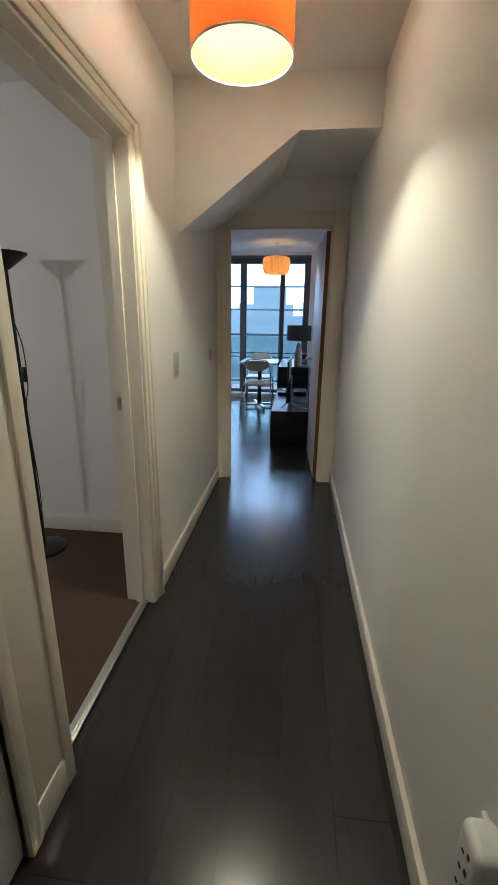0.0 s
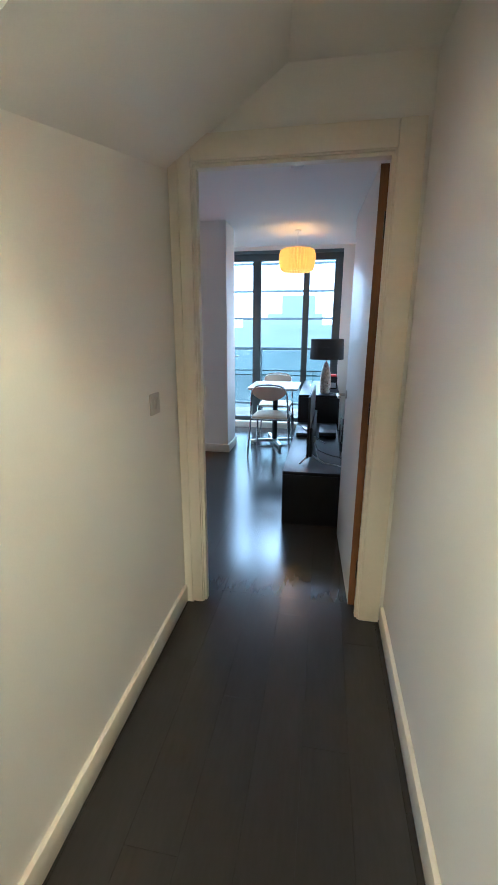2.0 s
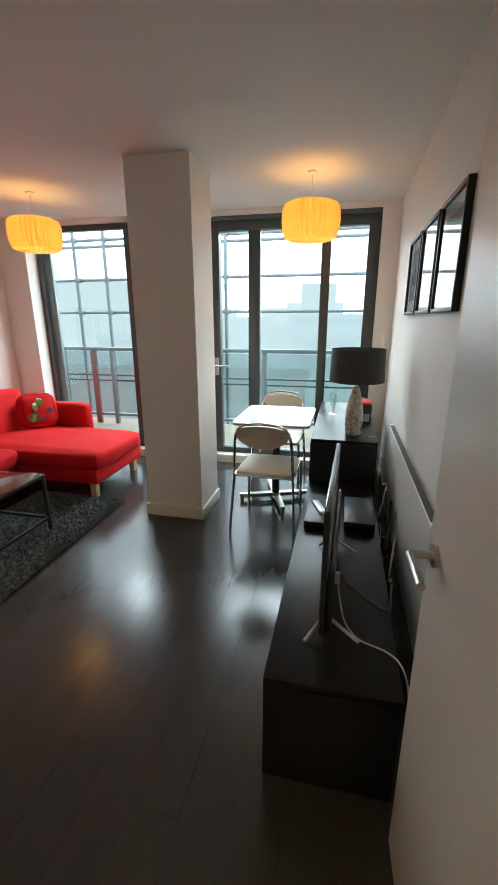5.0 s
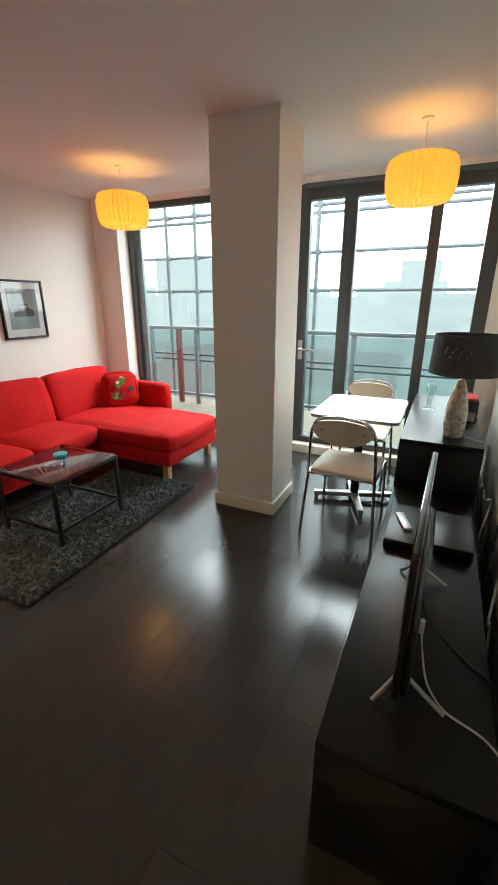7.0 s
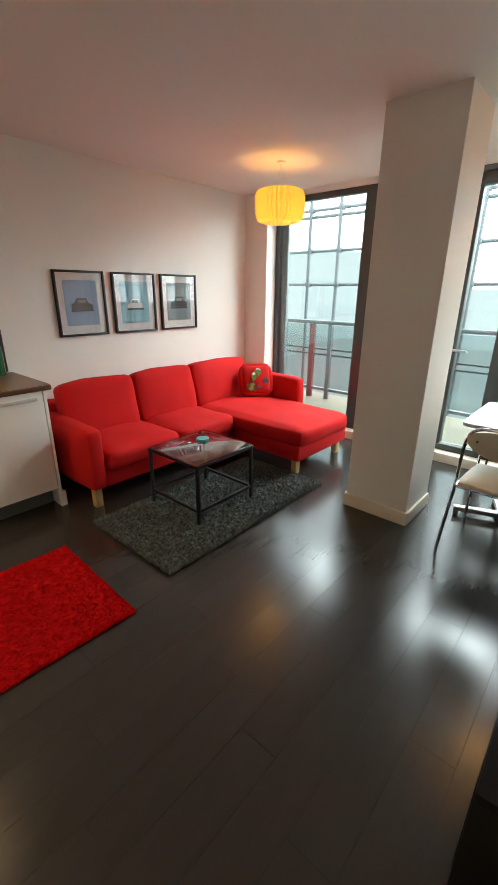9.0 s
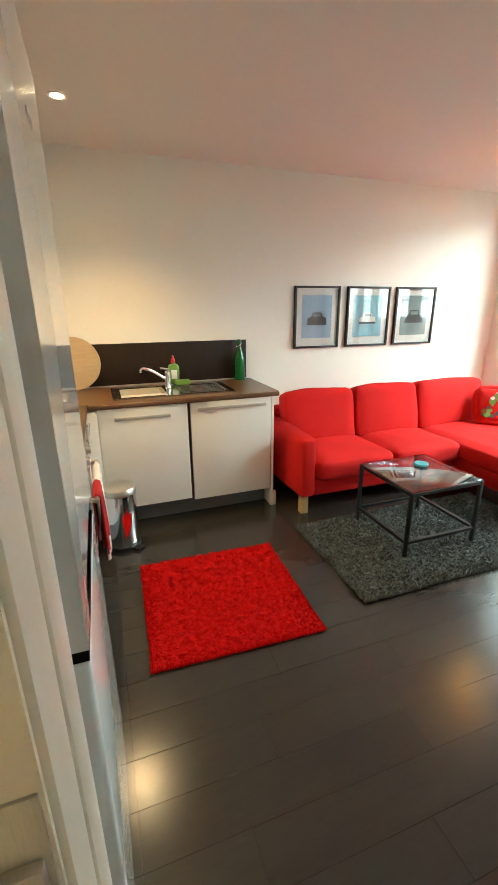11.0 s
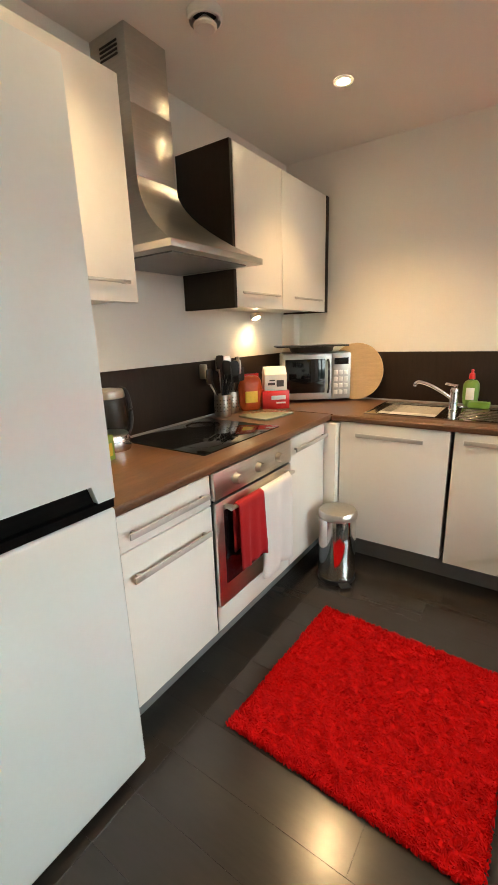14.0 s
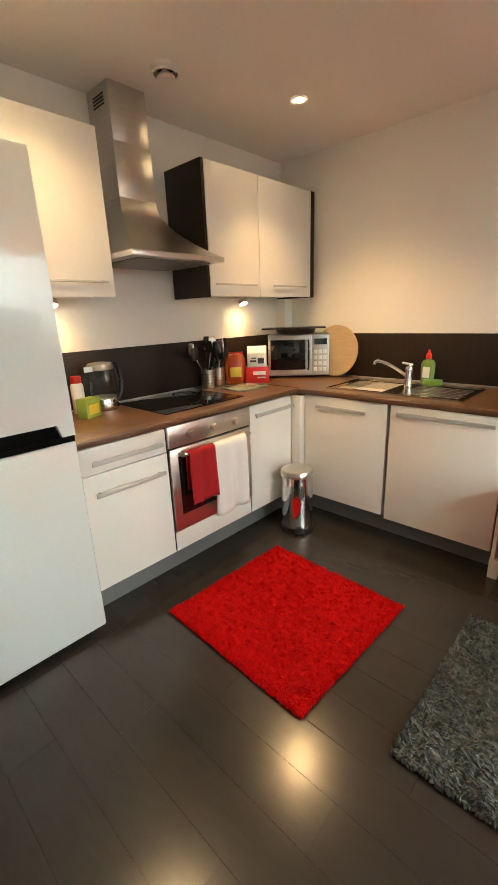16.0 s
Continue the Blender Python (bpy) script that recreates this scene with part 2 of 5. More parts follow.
# ---- shape helpers ----
def box(x0, y0, z0, x1, y1, z1, bevel=0.0, seg=2):
    bm = bmesh.new()
    bmesh.ops.create_cube(bm, size=1)
    for v in bm.verts:
        v.co = Vector(((x0 + x1) / 2 + v.co.x * (x1 - x0), (y0 + y1) / 2 + v.co.y * (y1 - y0), (z0 + z1) / 2 + v.co.z * (z1 - z0)))
    if bevel:
        bmesh.ops.bevel(bm, geom=bm.edges[:], offset=bevel, segments=seg, profile=0.5, affect="EDGES")
    return bm


def lathe(profile, centre=(0, 0), steps=32, cap=True):
    """A turned shape from (radius, height) pairs."""
    bm = bmesh.new()
    rings = []
    for r, z in profile:
        rings.append([bm.verts.new((centre[0] + r * math.cos(a), centre[1] + r * math.sin(a), z)) for a in [2 * math.pi * i / steps for i in range(steps)]])
    for a, b in zip(rings, rings[1:]):
        for i in range(steps):
            bm.faces.new((a[i], a[(i + 1) % steps], b[(i + 1) % steps], b[i]))
    if cap:
        bm.faces.new(rings[0][::-1])
        bm.faces.new(rings[-1])
    return bm


def tube(points, radius, steps=10, cyclic=False):
    """A round bar along points."""
    bm = bmesh.new()
    pts = [Vector(p) for p in points]
    rings = []
    for i, p in enumerate(pts):
        a = pts[i - 1] if (i > 0 or cyclic) else p
        b = pts[(i + 1) % len(pts)] if (i < len(pts) - 1 or cyclic) else p
        d = (b - a).normalized()
        side = d.cross(Vector((0, 0, 1)))
        if side.length < 0.05:
            side = d.cross(Vector((1, 0, 0)))
        side.normalize()
        up = side.cross(d)
        rings.append([bm.verts.new(p + radius * (math.cos(t) * side + math.sin(t) * up)) for t in [2 * math.pi * k / steps for k in range(steps)]])
    pairs = list(zip(rings, rings[1:])) + ([(rings[-1], rings[0])] if cyclic else [])
    for a, b in pairs:
        for k in range(steps):
            bm.faces.new((a[k], a[(k + 1) % steps], b[(k + 1) % steps], b[k]))
    if not cyclic:
        bm.faces.new(rings[0][::-1])
        bm.faces.new(rings[-1])
    bmesh.ops.recalc_face_normals(bm, faces=bm.faces)
    return bm


def curve_points(pts, n=8):
    """A smooth line through pts."""
    P = [Vector(p) for p in pts]
    P = [P[0]] + P + [P[-1]]
    out = []
    for i in range(1, len(P) - 2):
        for k in range(n):
            t = k / n
            a, b, c, d = P[i - 1], P[i], P[i + 1], P[i + 2]
            out.append(0.5 * (2 * b + (c - a) * t + (2 * a - 5 * b + 4 * c - d) * t * t + (3 * b - a - 3 * c + d) * t ** 3))
    return out + [P[-2]]


def join(*bms):
    out = bmesh.new()
    for b in bms:
        me = bpy.data.meshes.new("tmp")
        b.to_mesh(me)
        out.from_mesh(me)
        bpy.data.meshes.remove(me)
        b.free()
    return out


def prism(outline, lo, hi, axis="z"):
    """A plate with the outline of (a, b) pairs, from lo to hi along the axis."""
    bm = bmesh.new()
    place = {"z": lambda a, b, c: (a, b, c), "y": lambda a, b, c: (a, c, b), "x": lambda a, b, c: (c, a, b)}[axis]
    low = [bm.verts.new(place(a, b, lo)) for a, b in outline]
    top = [bm.verts.new(place(a, b, hi)) for a, b in outline]
    bm.faces.new(low)
    bm.faces.new(top)
    n = len(outline)
    for i in range(n):
        bm.faces.new((low[i], low[(i + 1) % n], top[(i + 1) % n], top[i]))
    bmesh.ops.recalc_face_normals(bm, faces=bm.faces)
    return bm


def turned(bm, m):
    bmesh.ops.transform(bm, matrix=m, verts=bm.verts)
    return bm


def cushion(x0, y0, z0, x1, y1, z1, puff=0.03, corner=0.05, n=10, seed=0):
    """A stuffed, rounded block whose faces swell."""
    bm = bmesh.new()
    bmesh.ops.create_cube(bm, size=2)
    bmesh.ops.subdivide_edges(bm, edges=bm.edges[:], cuts=n, use_grid_fill=True)
    half = Vector(((x1 - x0) / 2, (y1 - y0) / 2, (z1 - z0) / 2))
    mid = Vector(((x0 + x1) / 2, (y0 + y1) / 2, (z0 + z1) / 2))
    for v in bm.verts:
        u = v.co.copy()
        p = Vector((u.x * half.x, u.y * half.y, u.z * half.z))
        core = Vector((max(-half.x + corner, min(half.x - corner, p.x)), max(-half.y + corner, min(half.y - corner, p.y)), max(-half.z + corner, min(half.z - corner, p.z))))
        d = p - core
        if d.length > 1e-6:
            p = core + d.normalized() * corner
            away = d.normalized()
        else:
            away = Vector((0, 0, 0))
        bulge = (1 - u.x ** 2) * (1 - u.y ** 2) + (1 - u.y ** 2) * (1 - u.z ** 2) + (1 - u.x ** 2) * (1 - u.z ** 2)
        wob = noise.noise(Vector((p.x * 5 + seed * 3.1, p.y * 5, p.z * 5 + seed)))
        v.co = mid + p + away * (puff * min(1, bulge) + 0.009 * wob)
    return bm


origins = {}


def thing(name, place, label, category, group="", kind=""):
    ob = new(name)
    ob.empty_display_size = 0.1
    ob.location = place
    origins[ob] = Vector(place)
    return tagged(ob, label, category, group, kind)


def mesh_of(name, bm, mat, smooth):
    me = bpy.data.meshes.new(name)
    bm.to_mesh(me)
    bm.free()
    me.materials.append(mat)
    if smooth:
        me.shade_smooth()
        me.set_sharp_from_angle(angle=radians(smooth))
    return me


def part(name, bm, mat, parent, label="", smooth=35):
    """One mesh object under a thing or a part; bm is in world metres."""
    root = origins[parent]
    bmesh.ops.translate(bm, vec=-root, verts=bm.verts)
    ob = new(name, mesh_of(name, bm, mat, smooth))
    ob.parent = parent
    origins[ob] = root
    return tagged(ob, label)


def solid(name, bm, mat, label, category, kind="structure", smooth=35):
    """A top-level object that is one mesh."""
    ob = new(name, mesh_of(name, bm, mat, smooth))
    origins[ob] = Vector((0, 0, 0))
    return tagged(ob, label, category, kind=kind)


# ---- structure ----
CZ = 2.475
XL, XR = -3.43, 0.60
YK, YW = 2.86, 7.5

solid("floor", box(-3.6, -1.3, -0.12, 0.75, 7.66, -0.004), UNDER, "dark laminate plank floor through hall, living room and kitchen", "floor")
solid("ceiling", join(box(-3.6, 2.7, CZ, 0.75, 7.95, CZ + 0.15), box(-0.55, -1.3, CZ, 0.75, 2.7, CZ + 0.15)), CEIL, "plain off-white painted ceiling", "ceiling")
solid("ceiling_bedroom", box(-3.6, -1.3, CZ, -0.55, 2.5, CZ + 0.15), CEIL, "plain off-white bedroom ceiling", "ceiling")
solid("wall_east", box(XR, -1.3, -0.1, XR + 0.15, 7.95, CZ), WALL, "long off-white painted wall through hall and living room", "wall")
solid("wall_west", box(XL - 0.15, 2.7, -0.1, XL, 7.95, CZ), WALL, "off-white painted living room wall behind the sofa", "wall")
solid("wall_kitchen", box(XL, 2.71, -0.1, -0.53, YK, CZ), WALL, "off-white painted wall behind the cooker", "wall")
solid("wall_hall_south", box(-3.5, -1.3, -0.1, XR, -1.15, CZ), WALL, "plain wall closing the hall", "wall")
# hall wall with the bedroom doorway between y 0.93 and 1.71
solid("wall_hall", join(box(-0.53, -1.15, -0.1, -0.41, 0.90, CZ), box(-0.53, 1.74, -0.1, -0.41, 3.545, CZ), box(-0.53, 0.90, 2.01, -0.41, 1.74, CZ)), WALL, "off-white hall wall with a bedroom doorway", "wall")
# wall with the living room doorway
solid("wall_door", join(box(-0.41, 3.475, -0.1, -0.335, 3.545, CZ), box(0.50, 3.475, -0.1, XR, 3.545, CZ), box(-0.335, 3.475, 2.055, 0.50, 3.545, CZ)), WALL, "wall with the doorway between hall and living room", "wall")
solid("wall_bedroom_north", box(-3.5, 2.36, -0.1, -0.53, 2.46, CZ), WALL, "plain pale bedroom wall", "wall")
solid("wall_bedroom_west", box(-3.6, -1.3, -0.1, -3.5, 2.46, CZ), WALL, "plain pale bedroom wall", "wall")
solid("carpet_bedroom", box(-3.5, -1.15, -0.004, -0.475, 2.36, 0.008), CARPET, "dark brown bedroom carpet", "carpet")
# window wall: pier, right-hand return, lintel and raised threshold
solid("wall_window_pier", box(XL, 7.47, -0.1, -3.115, 7.80, CZ), WALL, "off-white pier beside the tall window", "wall")
solid("wall_window_return", box(0.44, 7.60, -0.1, XR, 7.80, CZ), WALL, "narrow wall beside the sliding door", "wall")
solid("wall_window_lintel", box(-3.115, 7.60, 2.425, 0.44, 7.80, CZ), WALL, "shallow lintel above the glazing", "wall")
solid("threshold", box(-3.115, 7.52, -0.05, 0.44, 7.80, 0.085, 0.004), TRIM, "white raised threshold under the sliding doors", "threshold")
solid("column", box(-1.255, 6.19, -0.01, -0.81, 6.60, CZ), WALL, "square off-white painted column in the living room", "column")


def soffit():
    bm = bmesh.new()
    front = [(-0.41, 1.785), (0.215, 2.237), (0.60, 2.237)]
    back = [(-0.41, 2.02), (0.07, 2.34), (0.60, 2.34)]
    f = [bm.verts.new((x, 2.38, z)) for x, z in front]
    b = [bm.verts.new((x, 3.475, z)) for x, z in back]
    ft = [bm.verts.new((-0.41, 2.38, CZ)), bm.verts.new((0.60, 2.38, CZ))]
    bt = [bm.verts.new((-0.41, 3.475, CZ)), bm.verts.new((0.60, 3.475, CZ))]
    for i in range(2):
        bm.faces.new((f[i], f[i + 1], b[i + 1], b[i]))
    bm.faces.new((f[0], f[1], f[2], ft[1], ft[0]))
    bm.faces.new((b[0], b[1], b[2], bt[1], bt[0]))
    bm.faces.new((f[0], b[0], bt[0], ft[0]))
    bm.faces.new((f[2], b[2], bt[1], ft[1]))
    bm.faces.new((ft[0], ft[1], bt[1], bt[0]))
    bmesh.ops.recalc_face_normals(bm, faces=bm.faces)
    return bm


solid("soffit", soffit(), WALL, "sloping painted soffit under a stair above the hall", "soffit", smooth=0)

# skirting boards
SK = 0.095


def skirting(x0, y0, x1, y1):
    solid("baseboard", box(x0, y0, 0.0, x1, y1, SK, 0.004), TRIM, "white painted skirting board", "skirting board")


skirting(0.582, -1.1, 0.60, 3.45)
skirting(-0.41, 1.797, -0.392, 3.45)
skirting(0.582, 3.60, 0.60, 7.5)
skirting(-3.43, 4.80, -3.412, 7.47)
skirting(-3.412, 7.452, -3.115, 7.47)
skirting(-3.45, 2.342, -0.53, 2.36)
for a in (box(-1.27, 6.172, 0, -0.795, 6.19, SK, 0.004), box(-0.81, 6.19, 0, -0.792, 6.60, SK, 0.004), box(-1.273, 6.19, 0, -1.255, 6.60, SK, 0.004)):
    solid("baseboard", a, TRIM, "white skirting around the column", "skirting board")

# living room doorway
frame1 = thing("door_frame", (0.08, 3.5, 0), "white painted frame of the living room doorway", "door frame", kind="structure")
part("lining", join(box(-0.335, 3.462, 0, -0.307, 3.553, 2.055), box(0.478, 3.462, 0, 0.50, 3.553, 2.055), box(-0.307, 3.462, 2.03, 0.478, 3.553, 2.055)), TRIM, frame1)
part("stop", join(box(-0.307, 3.475, 0, -0.295, 3.51, 2.03), box(0.467, 3.475, 0, 0.478, 3.51, 2.03), box(-0.295, 3.475, 2.018, 0.467, 3.51, 2.03)), TRIM, frame1)
for y0, y1 in ((3.452, 3.475), (3.545, 3.560)):
    part("architrave", join(box(-0.405, y0, 0, -0.312, y1, 2.13, 0.005), box(-0.405, y0 + (0 if y0 < 3.5 else 0.004), 0, -0.365, y1 + (0.004 if y0 > 3.5 else -0.026), 2.13, 0.004)), TRIM, frame1)
    part("architrave", box(0.485, y0, 0, 0.581, y1, 2.13, 0.005), TRIM, frame1)
    part("architrave", box(-0.312, y0, 2.036, 0.485, y1, 2.13, 0.005), TRIM, frame1)
part("strike_plate", join(box(-0.3085, 3.512, 1.03, -0.3045, 3.550, 1.19, 0.001), box(-0.306, 3.516, 1.085, -0.296, 3.546, 1.135, 0.003)), STRIP, frame1, "steel strike plate")

# open door leaf, hinged on the right jamb
leaf = thing("door_1", (0.478, 3.563, 0), "white painted door standing open against the wall", "door", kind="structure")
part("leaf", turned(box(0, 0.0, 0.008, 0.785, 0.040, 2.022, 0.002), pose(0.478, 3.563, 0, 0, 0, 92.6)), DOORPAINT, leaf)
part("leaf_edge", turned(box(-0.003, 0.0005, 0.009, 0.001, 0.0395, 2.021), pose(0.478, 3.563, 0, 0, 0, 92.6)), DOOREDGE, leaf, "bare brown wooden door edge")
for z in (0.22, 1.02, 1.80):
    part("hinge", join(box(0.466, 3.552, z - 0.05, 0.4795, 3.561, z + 0.05, 0.001), turned(lathe([(0.006, z - 0.05), (0.006, z + 0.05)], steps=10), pose(0.482, 3.556, 0))), BLACKSTEEL, leaf)
hm = pose(0.478, 3.563, 0, 0, 0, 92.6) @ pose(0.725, 0.040, 1.0)
part("handle", join(turned(lathe([(0.026, 0), (0.026, 0.008)], steps=24), hm @ pose(0, 0, 0, -90)), turned(tube([(0, 0, 0), (0, 0.05, 0), (-0.004, 0.056, 0), (-0.12, 0.056, 0)], 0.0095), hm)), STEEL, leaf, "satin steel lever handle")

# bedroom doorway
frame2 = thing("door_frame", (-0.45, 1.3, 0), "white painted frame of the bedroom doorway", "door frame", kind="structure")
part("lining", join(box(-0.54, 1.71, 0, -0.40, 1.74, 2.01), box(-0.54, 0.90, 0, -0.40, 0.93, 2.01), box(-0.54, 0.93, 1.98, -0.40, 1.71, 2.01)), TRIM, frame2)
part("stop", join(box(-0.49, 1.698, 0, -0.455, 1.71, 1.98), box(-0.49, 0.93, 1.968, -0.455, 1.698, 1.98)), TRIM, frame2)
part("architrave", join(box(-0.41, 1.722, 0, -0.388, 1.79, 2.06, 0.006), box(-0.41, 1.748, 0, -0.381, 1.79, 2.061, 0.006), box(-0.41, 1.775, 0, -0.375, 1.796, 2.062, 0.004)), TRIM, frame2)
part("architrave", join(box(-0.41, 0.84, 1.99, -0.388, 1.722, 2.06, 0.006), box(-0.41, 0.84, 2.02, -0.381, 1.748, 2.061, 0.006), box(-0.41, 0.84, 2.043, -0.375, 1.775, 2.062, 0.004)), TRIM, frame2)
part("architrave", join(box(-0.41, 0.69, 0, -0.385, 0.905, 2.06, 0.006), box(-0.41, 0.86, 0, -0.376, 0.905, 2.062, 0.005), box(-0.41, 0.69, 0, -0.376, 0.735, 2.062, 0.005), box(-0.41, 0.70, 0, -0.378, 0.90, 0.12, 0.008)), TRIM, frame2)
part("latch_plate", join(box(-0.515, 1.707, 0.97, -0.492, 1.711, 1.05), box(-0.510, 1.692, 0.995, -0.496, 1.71, 1.03)), STEEL, frame2, "small steel latch plate")
solid("door_strip", join(box(-0.475, 0.93, 0.0, -0.435, 1.71, 0.010, 0.003), box(-0.462, 0.93, 0.008, -0.448, 1.71, 0.014, 0.002)), STRIP, "aluminium carpet strip across the bedroom doorway", "door strip")

# ---- glazing ----
window = thing("window_1", (-1.3, 7.68, 0), "dark grey aluminium sliding doors and tall window", "window", kind="structure")
W0, W1 = 7.63, 7.70
part("frame_head", box(-1.115, W0 - 0.01, 2.30, 0.44, W1 + 0.01, 2.385, 0.004), FRAME, window)
part("frame_head", box(-3.115, W0, 2.37, -1.116, W1, 2.425, 0.004), FRAME, window)
part("head_track", box(-1.115, W0 - 0.025, 2.386, 0.44, W1 + 0.01, 2.425, 0.003), RAIL, window, "grey blind track above the sliding doors")
part("frame_sill", box(-3.115, W0 - 0.01, 0.085, 0.44, W1 + 0.01, 0.145, 0.004), FRAME, window)
posts = [(-3.115, -3.06), (-2.07, -1.90), (-1.155, -1.06), (-0.77, -0.655), (-0.075, 0.01), (0.335, 0.44)]
for i, (a, b) in enumerate(posts):
    part("mullion", box(a, W0 - (0.012 if i in (2, 5) else 0), 0.145, b, W1, 2.30 if i > 2 else 2.37, 0.005), FRAME, window)
for (a0, a1), (b0, b1) in zip(posts, posts[1:]):
    part("pane", box(a1, 7.660, 0.145, b0, 7.672, 2.30 if a1 > -1.1 else 2.37), PANE, window, smooth=0)
part("inner_stile", box(-3.052, 7.675, 0.145, -2.975, 7.715, 2.37, 0.003), RAIL, window)
part("inner_rail", box(-2.974, 7.673, 0.145, -2.07, 7.71, 0.20, 0.003), FRAME, window)
part("door_handle", join(box(-1.125, 7.600, 0.93, -1.085, 7.619, 1.11, 0.004), tube([(-1.105, 7.60, 1.03), (-1.105, 7.56, 1.03), (-1.10, 7.553, 1.03), (-0.955, 7.553, 1.025)], 0.010)), SILVER, window, "silver lever handle")

# ---- outside: balcony, scaffold, city with painted haze ----
solid("balcony", box(-6.0, 7.80, -0.25, 2.5, 9.25, -0.02), CONCRETE, "bare concrete balcony slab outside the glazing", "balcony")
solid("balcony_wall", join(box(0.46, 7.80, -0.2, 2.5, 8.0, 3.2), box(-6, 7.80, -0.2, -3.2, 8.0, 3.2)), CONCRETE, "pale outer wall of the building", "outer wall")
rail = thing("balcony_railing", (-1.5, 8.95, -0.02), "dark grey balcony railing with frosted glass panels", "railing", kind="structure")
part("top_rail", box(-4.3, 8.92, 1.06, 2.2, 8.98, 1.11, 0.006), RAIL, rail)
part("bottom_rail", box(-4.3, 8.935, 0.10, 2.2, 8.965, 0.14, 0.004), RAIL, rail)
for z in (0.70, 0.62):
    part("middle_rail", tube([(-4.3, 9.02, z), (2.2, 9.02, z)], 0.013), RAIL, rail)
for x in (-3.91, -3.11, -1.9, -0.85, 0.55, 1.7):
    part("post", box(x - 0.03, 8.925, -0.02, x + 0.03, 8.975, 1.06, 0.004), RAIL, rail)
part("post", box(-3.45, 8.925, -0.02, -3.37, 8.975, 1.06, 0.004), RUSTRED, rail, "red oxide painted post")
for a, b in ((-3.88, -3.45), (-3.37, -3.14), (-3.08, -1.93), (-1.87, -0.88), (-0.82, 0.52), (0.58, 1.67)):
    part("glass_panel", box(a, 8.945, 0.15, b, 8.955, 1.05), FROST, rail, smooth=0)

scaf = thing("scaffold", (-2.5, 9.4, -6), "galvanised scaffold tubes standing outside the balcony", "scaffold")
for x in (-3.85, -3.35, -1.50, -6.0):
    part("standard_tube", tube([(x, 9.40, -6), (x, 9.40, 3.6)], 0.026), GALV, scaf)
for z in (3.05, 2.62, 2.53, 2.07, 1.60):
    part("ledger_tube", tube([(-6.5, 9.455, z), (2.6, 9.455, z)], 0.022), GALV, scaf)
part("brace_tube", tube([(-4.9, 9.36, 2.05), (-4.0, 9.36, 3.05)], 0.022), GALV, scaf)
for x in (-3.85, -3.35, -1.50):
    for z in (2.62, 2.07, 1.60):
        part("coupler", box(x - 0.033, 9.375, z - 0.036, x + 0.033, 9.478, z + 0.036, 0.010), GALV, scaf)


def mist_glow(name, near, far, d):
    """Distant things that glow evenly, with mist painted in: their colour fades to the mist's by distance d (0 to 1).
    """
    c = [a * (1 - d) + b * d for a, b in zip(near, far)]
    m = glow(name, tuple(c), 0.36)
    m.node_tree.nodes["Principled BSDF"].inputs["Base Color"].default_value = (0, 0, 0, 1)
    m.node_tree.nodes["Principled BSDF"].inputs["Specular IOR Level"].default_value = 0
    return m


# mist tint painted into the glowing colours of everything far off
MIST_PAINT = (0.80, 0.92, 0.93)
ground_mist_paint = mist_glow("mist_painted_ground", (0.22, 0.34, 0.36), MIST_PAINT, 0.5)
solid("ground", box(-900, 40, -26, 900, 1500, -25), ground_mist_paint, "ground far below the flat, glowing with painted mist", "ground")
near_mist = material("near_road", (0.20, 0.24, 0.24), 0.9, vary=0.2, scale=0.3)
solid("ground_near", box(-300, 9.6, -26, 300, 45, -25.02), near_mist, "grey yard below the balcony", "ground")
rng = random.Random(4)
for i in range(46):
    dist = rng.choice((70, 95, 120, 160, 210, 280, 360))
    ang = rng.uniform(-62, 30)
    w, dp = rng.uniform(10, 30) * (0.6 + dist / 250), rng.uniform(10, 25)
    top = rng.uniform(-9, -3) + dist * rng.uniform(0.0, 0.07)
    x, y = dist * math.sin(radians(ang)), dist * math.cos(radians(ang)) + 20
    m = mist_glow("mist_painted_facade", (0.16, 0.27, 0.29), MIST_PAINT, min(0.96, 0.70 + dist / 700))
    house = thing("far_building", (x, y, -25), "pale glowing block of a city skyline with mist painted in", "building", "misty skyline")
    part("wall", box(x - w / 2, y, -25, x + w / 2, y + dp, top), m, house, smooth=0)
    md = mist_glow("mist_painted_window", (0.08, 0.16, 0.2), MIST_PAINT, min(0.97, 0.66 + dist / 700))
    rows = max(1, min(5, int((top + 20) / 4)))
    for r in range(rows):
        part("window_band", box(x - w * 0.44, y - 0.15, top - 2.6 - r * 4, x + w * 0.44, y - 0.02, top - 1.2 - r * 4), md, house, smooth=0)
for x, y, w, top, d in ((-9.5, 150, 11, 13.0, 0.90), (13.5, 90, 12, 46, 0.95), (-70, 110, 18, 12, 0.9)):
    m = mist_glow("mist_painted_tower", (0.16, 0.26, 0.29), MIST_PAINT, d)
    tower = thing("tower_block", (x, y, -25), "tall pale glowing tower with mist painted into its colour", "tower", "misty skyline")
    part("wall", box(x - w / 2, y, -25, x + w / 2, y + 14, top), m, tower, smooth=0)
    md = mist_glow("mist_painted_window", (0.08, 0.16, 0.2), MIST_PAINT, d + 0.04)
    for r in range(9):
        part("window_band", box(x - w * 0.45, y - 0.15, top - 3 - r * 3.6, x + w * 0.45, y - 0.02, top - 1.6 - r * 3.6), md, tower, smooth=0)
# the neighbouring roof glows too, its mist painted into the colour
roof = thing("neighbour_roof", (-9, 26, -25), "lower grey neighbouring roof with a parapet, mist painted into its glow", "building")
part("wall", box(-26, 24, -25, -3, 40, -3.4), mist_glow("mist_painted_wall", (0.25, 0.3, 0.3), MIST_PAINT, 0.35), roof, smooth=0)
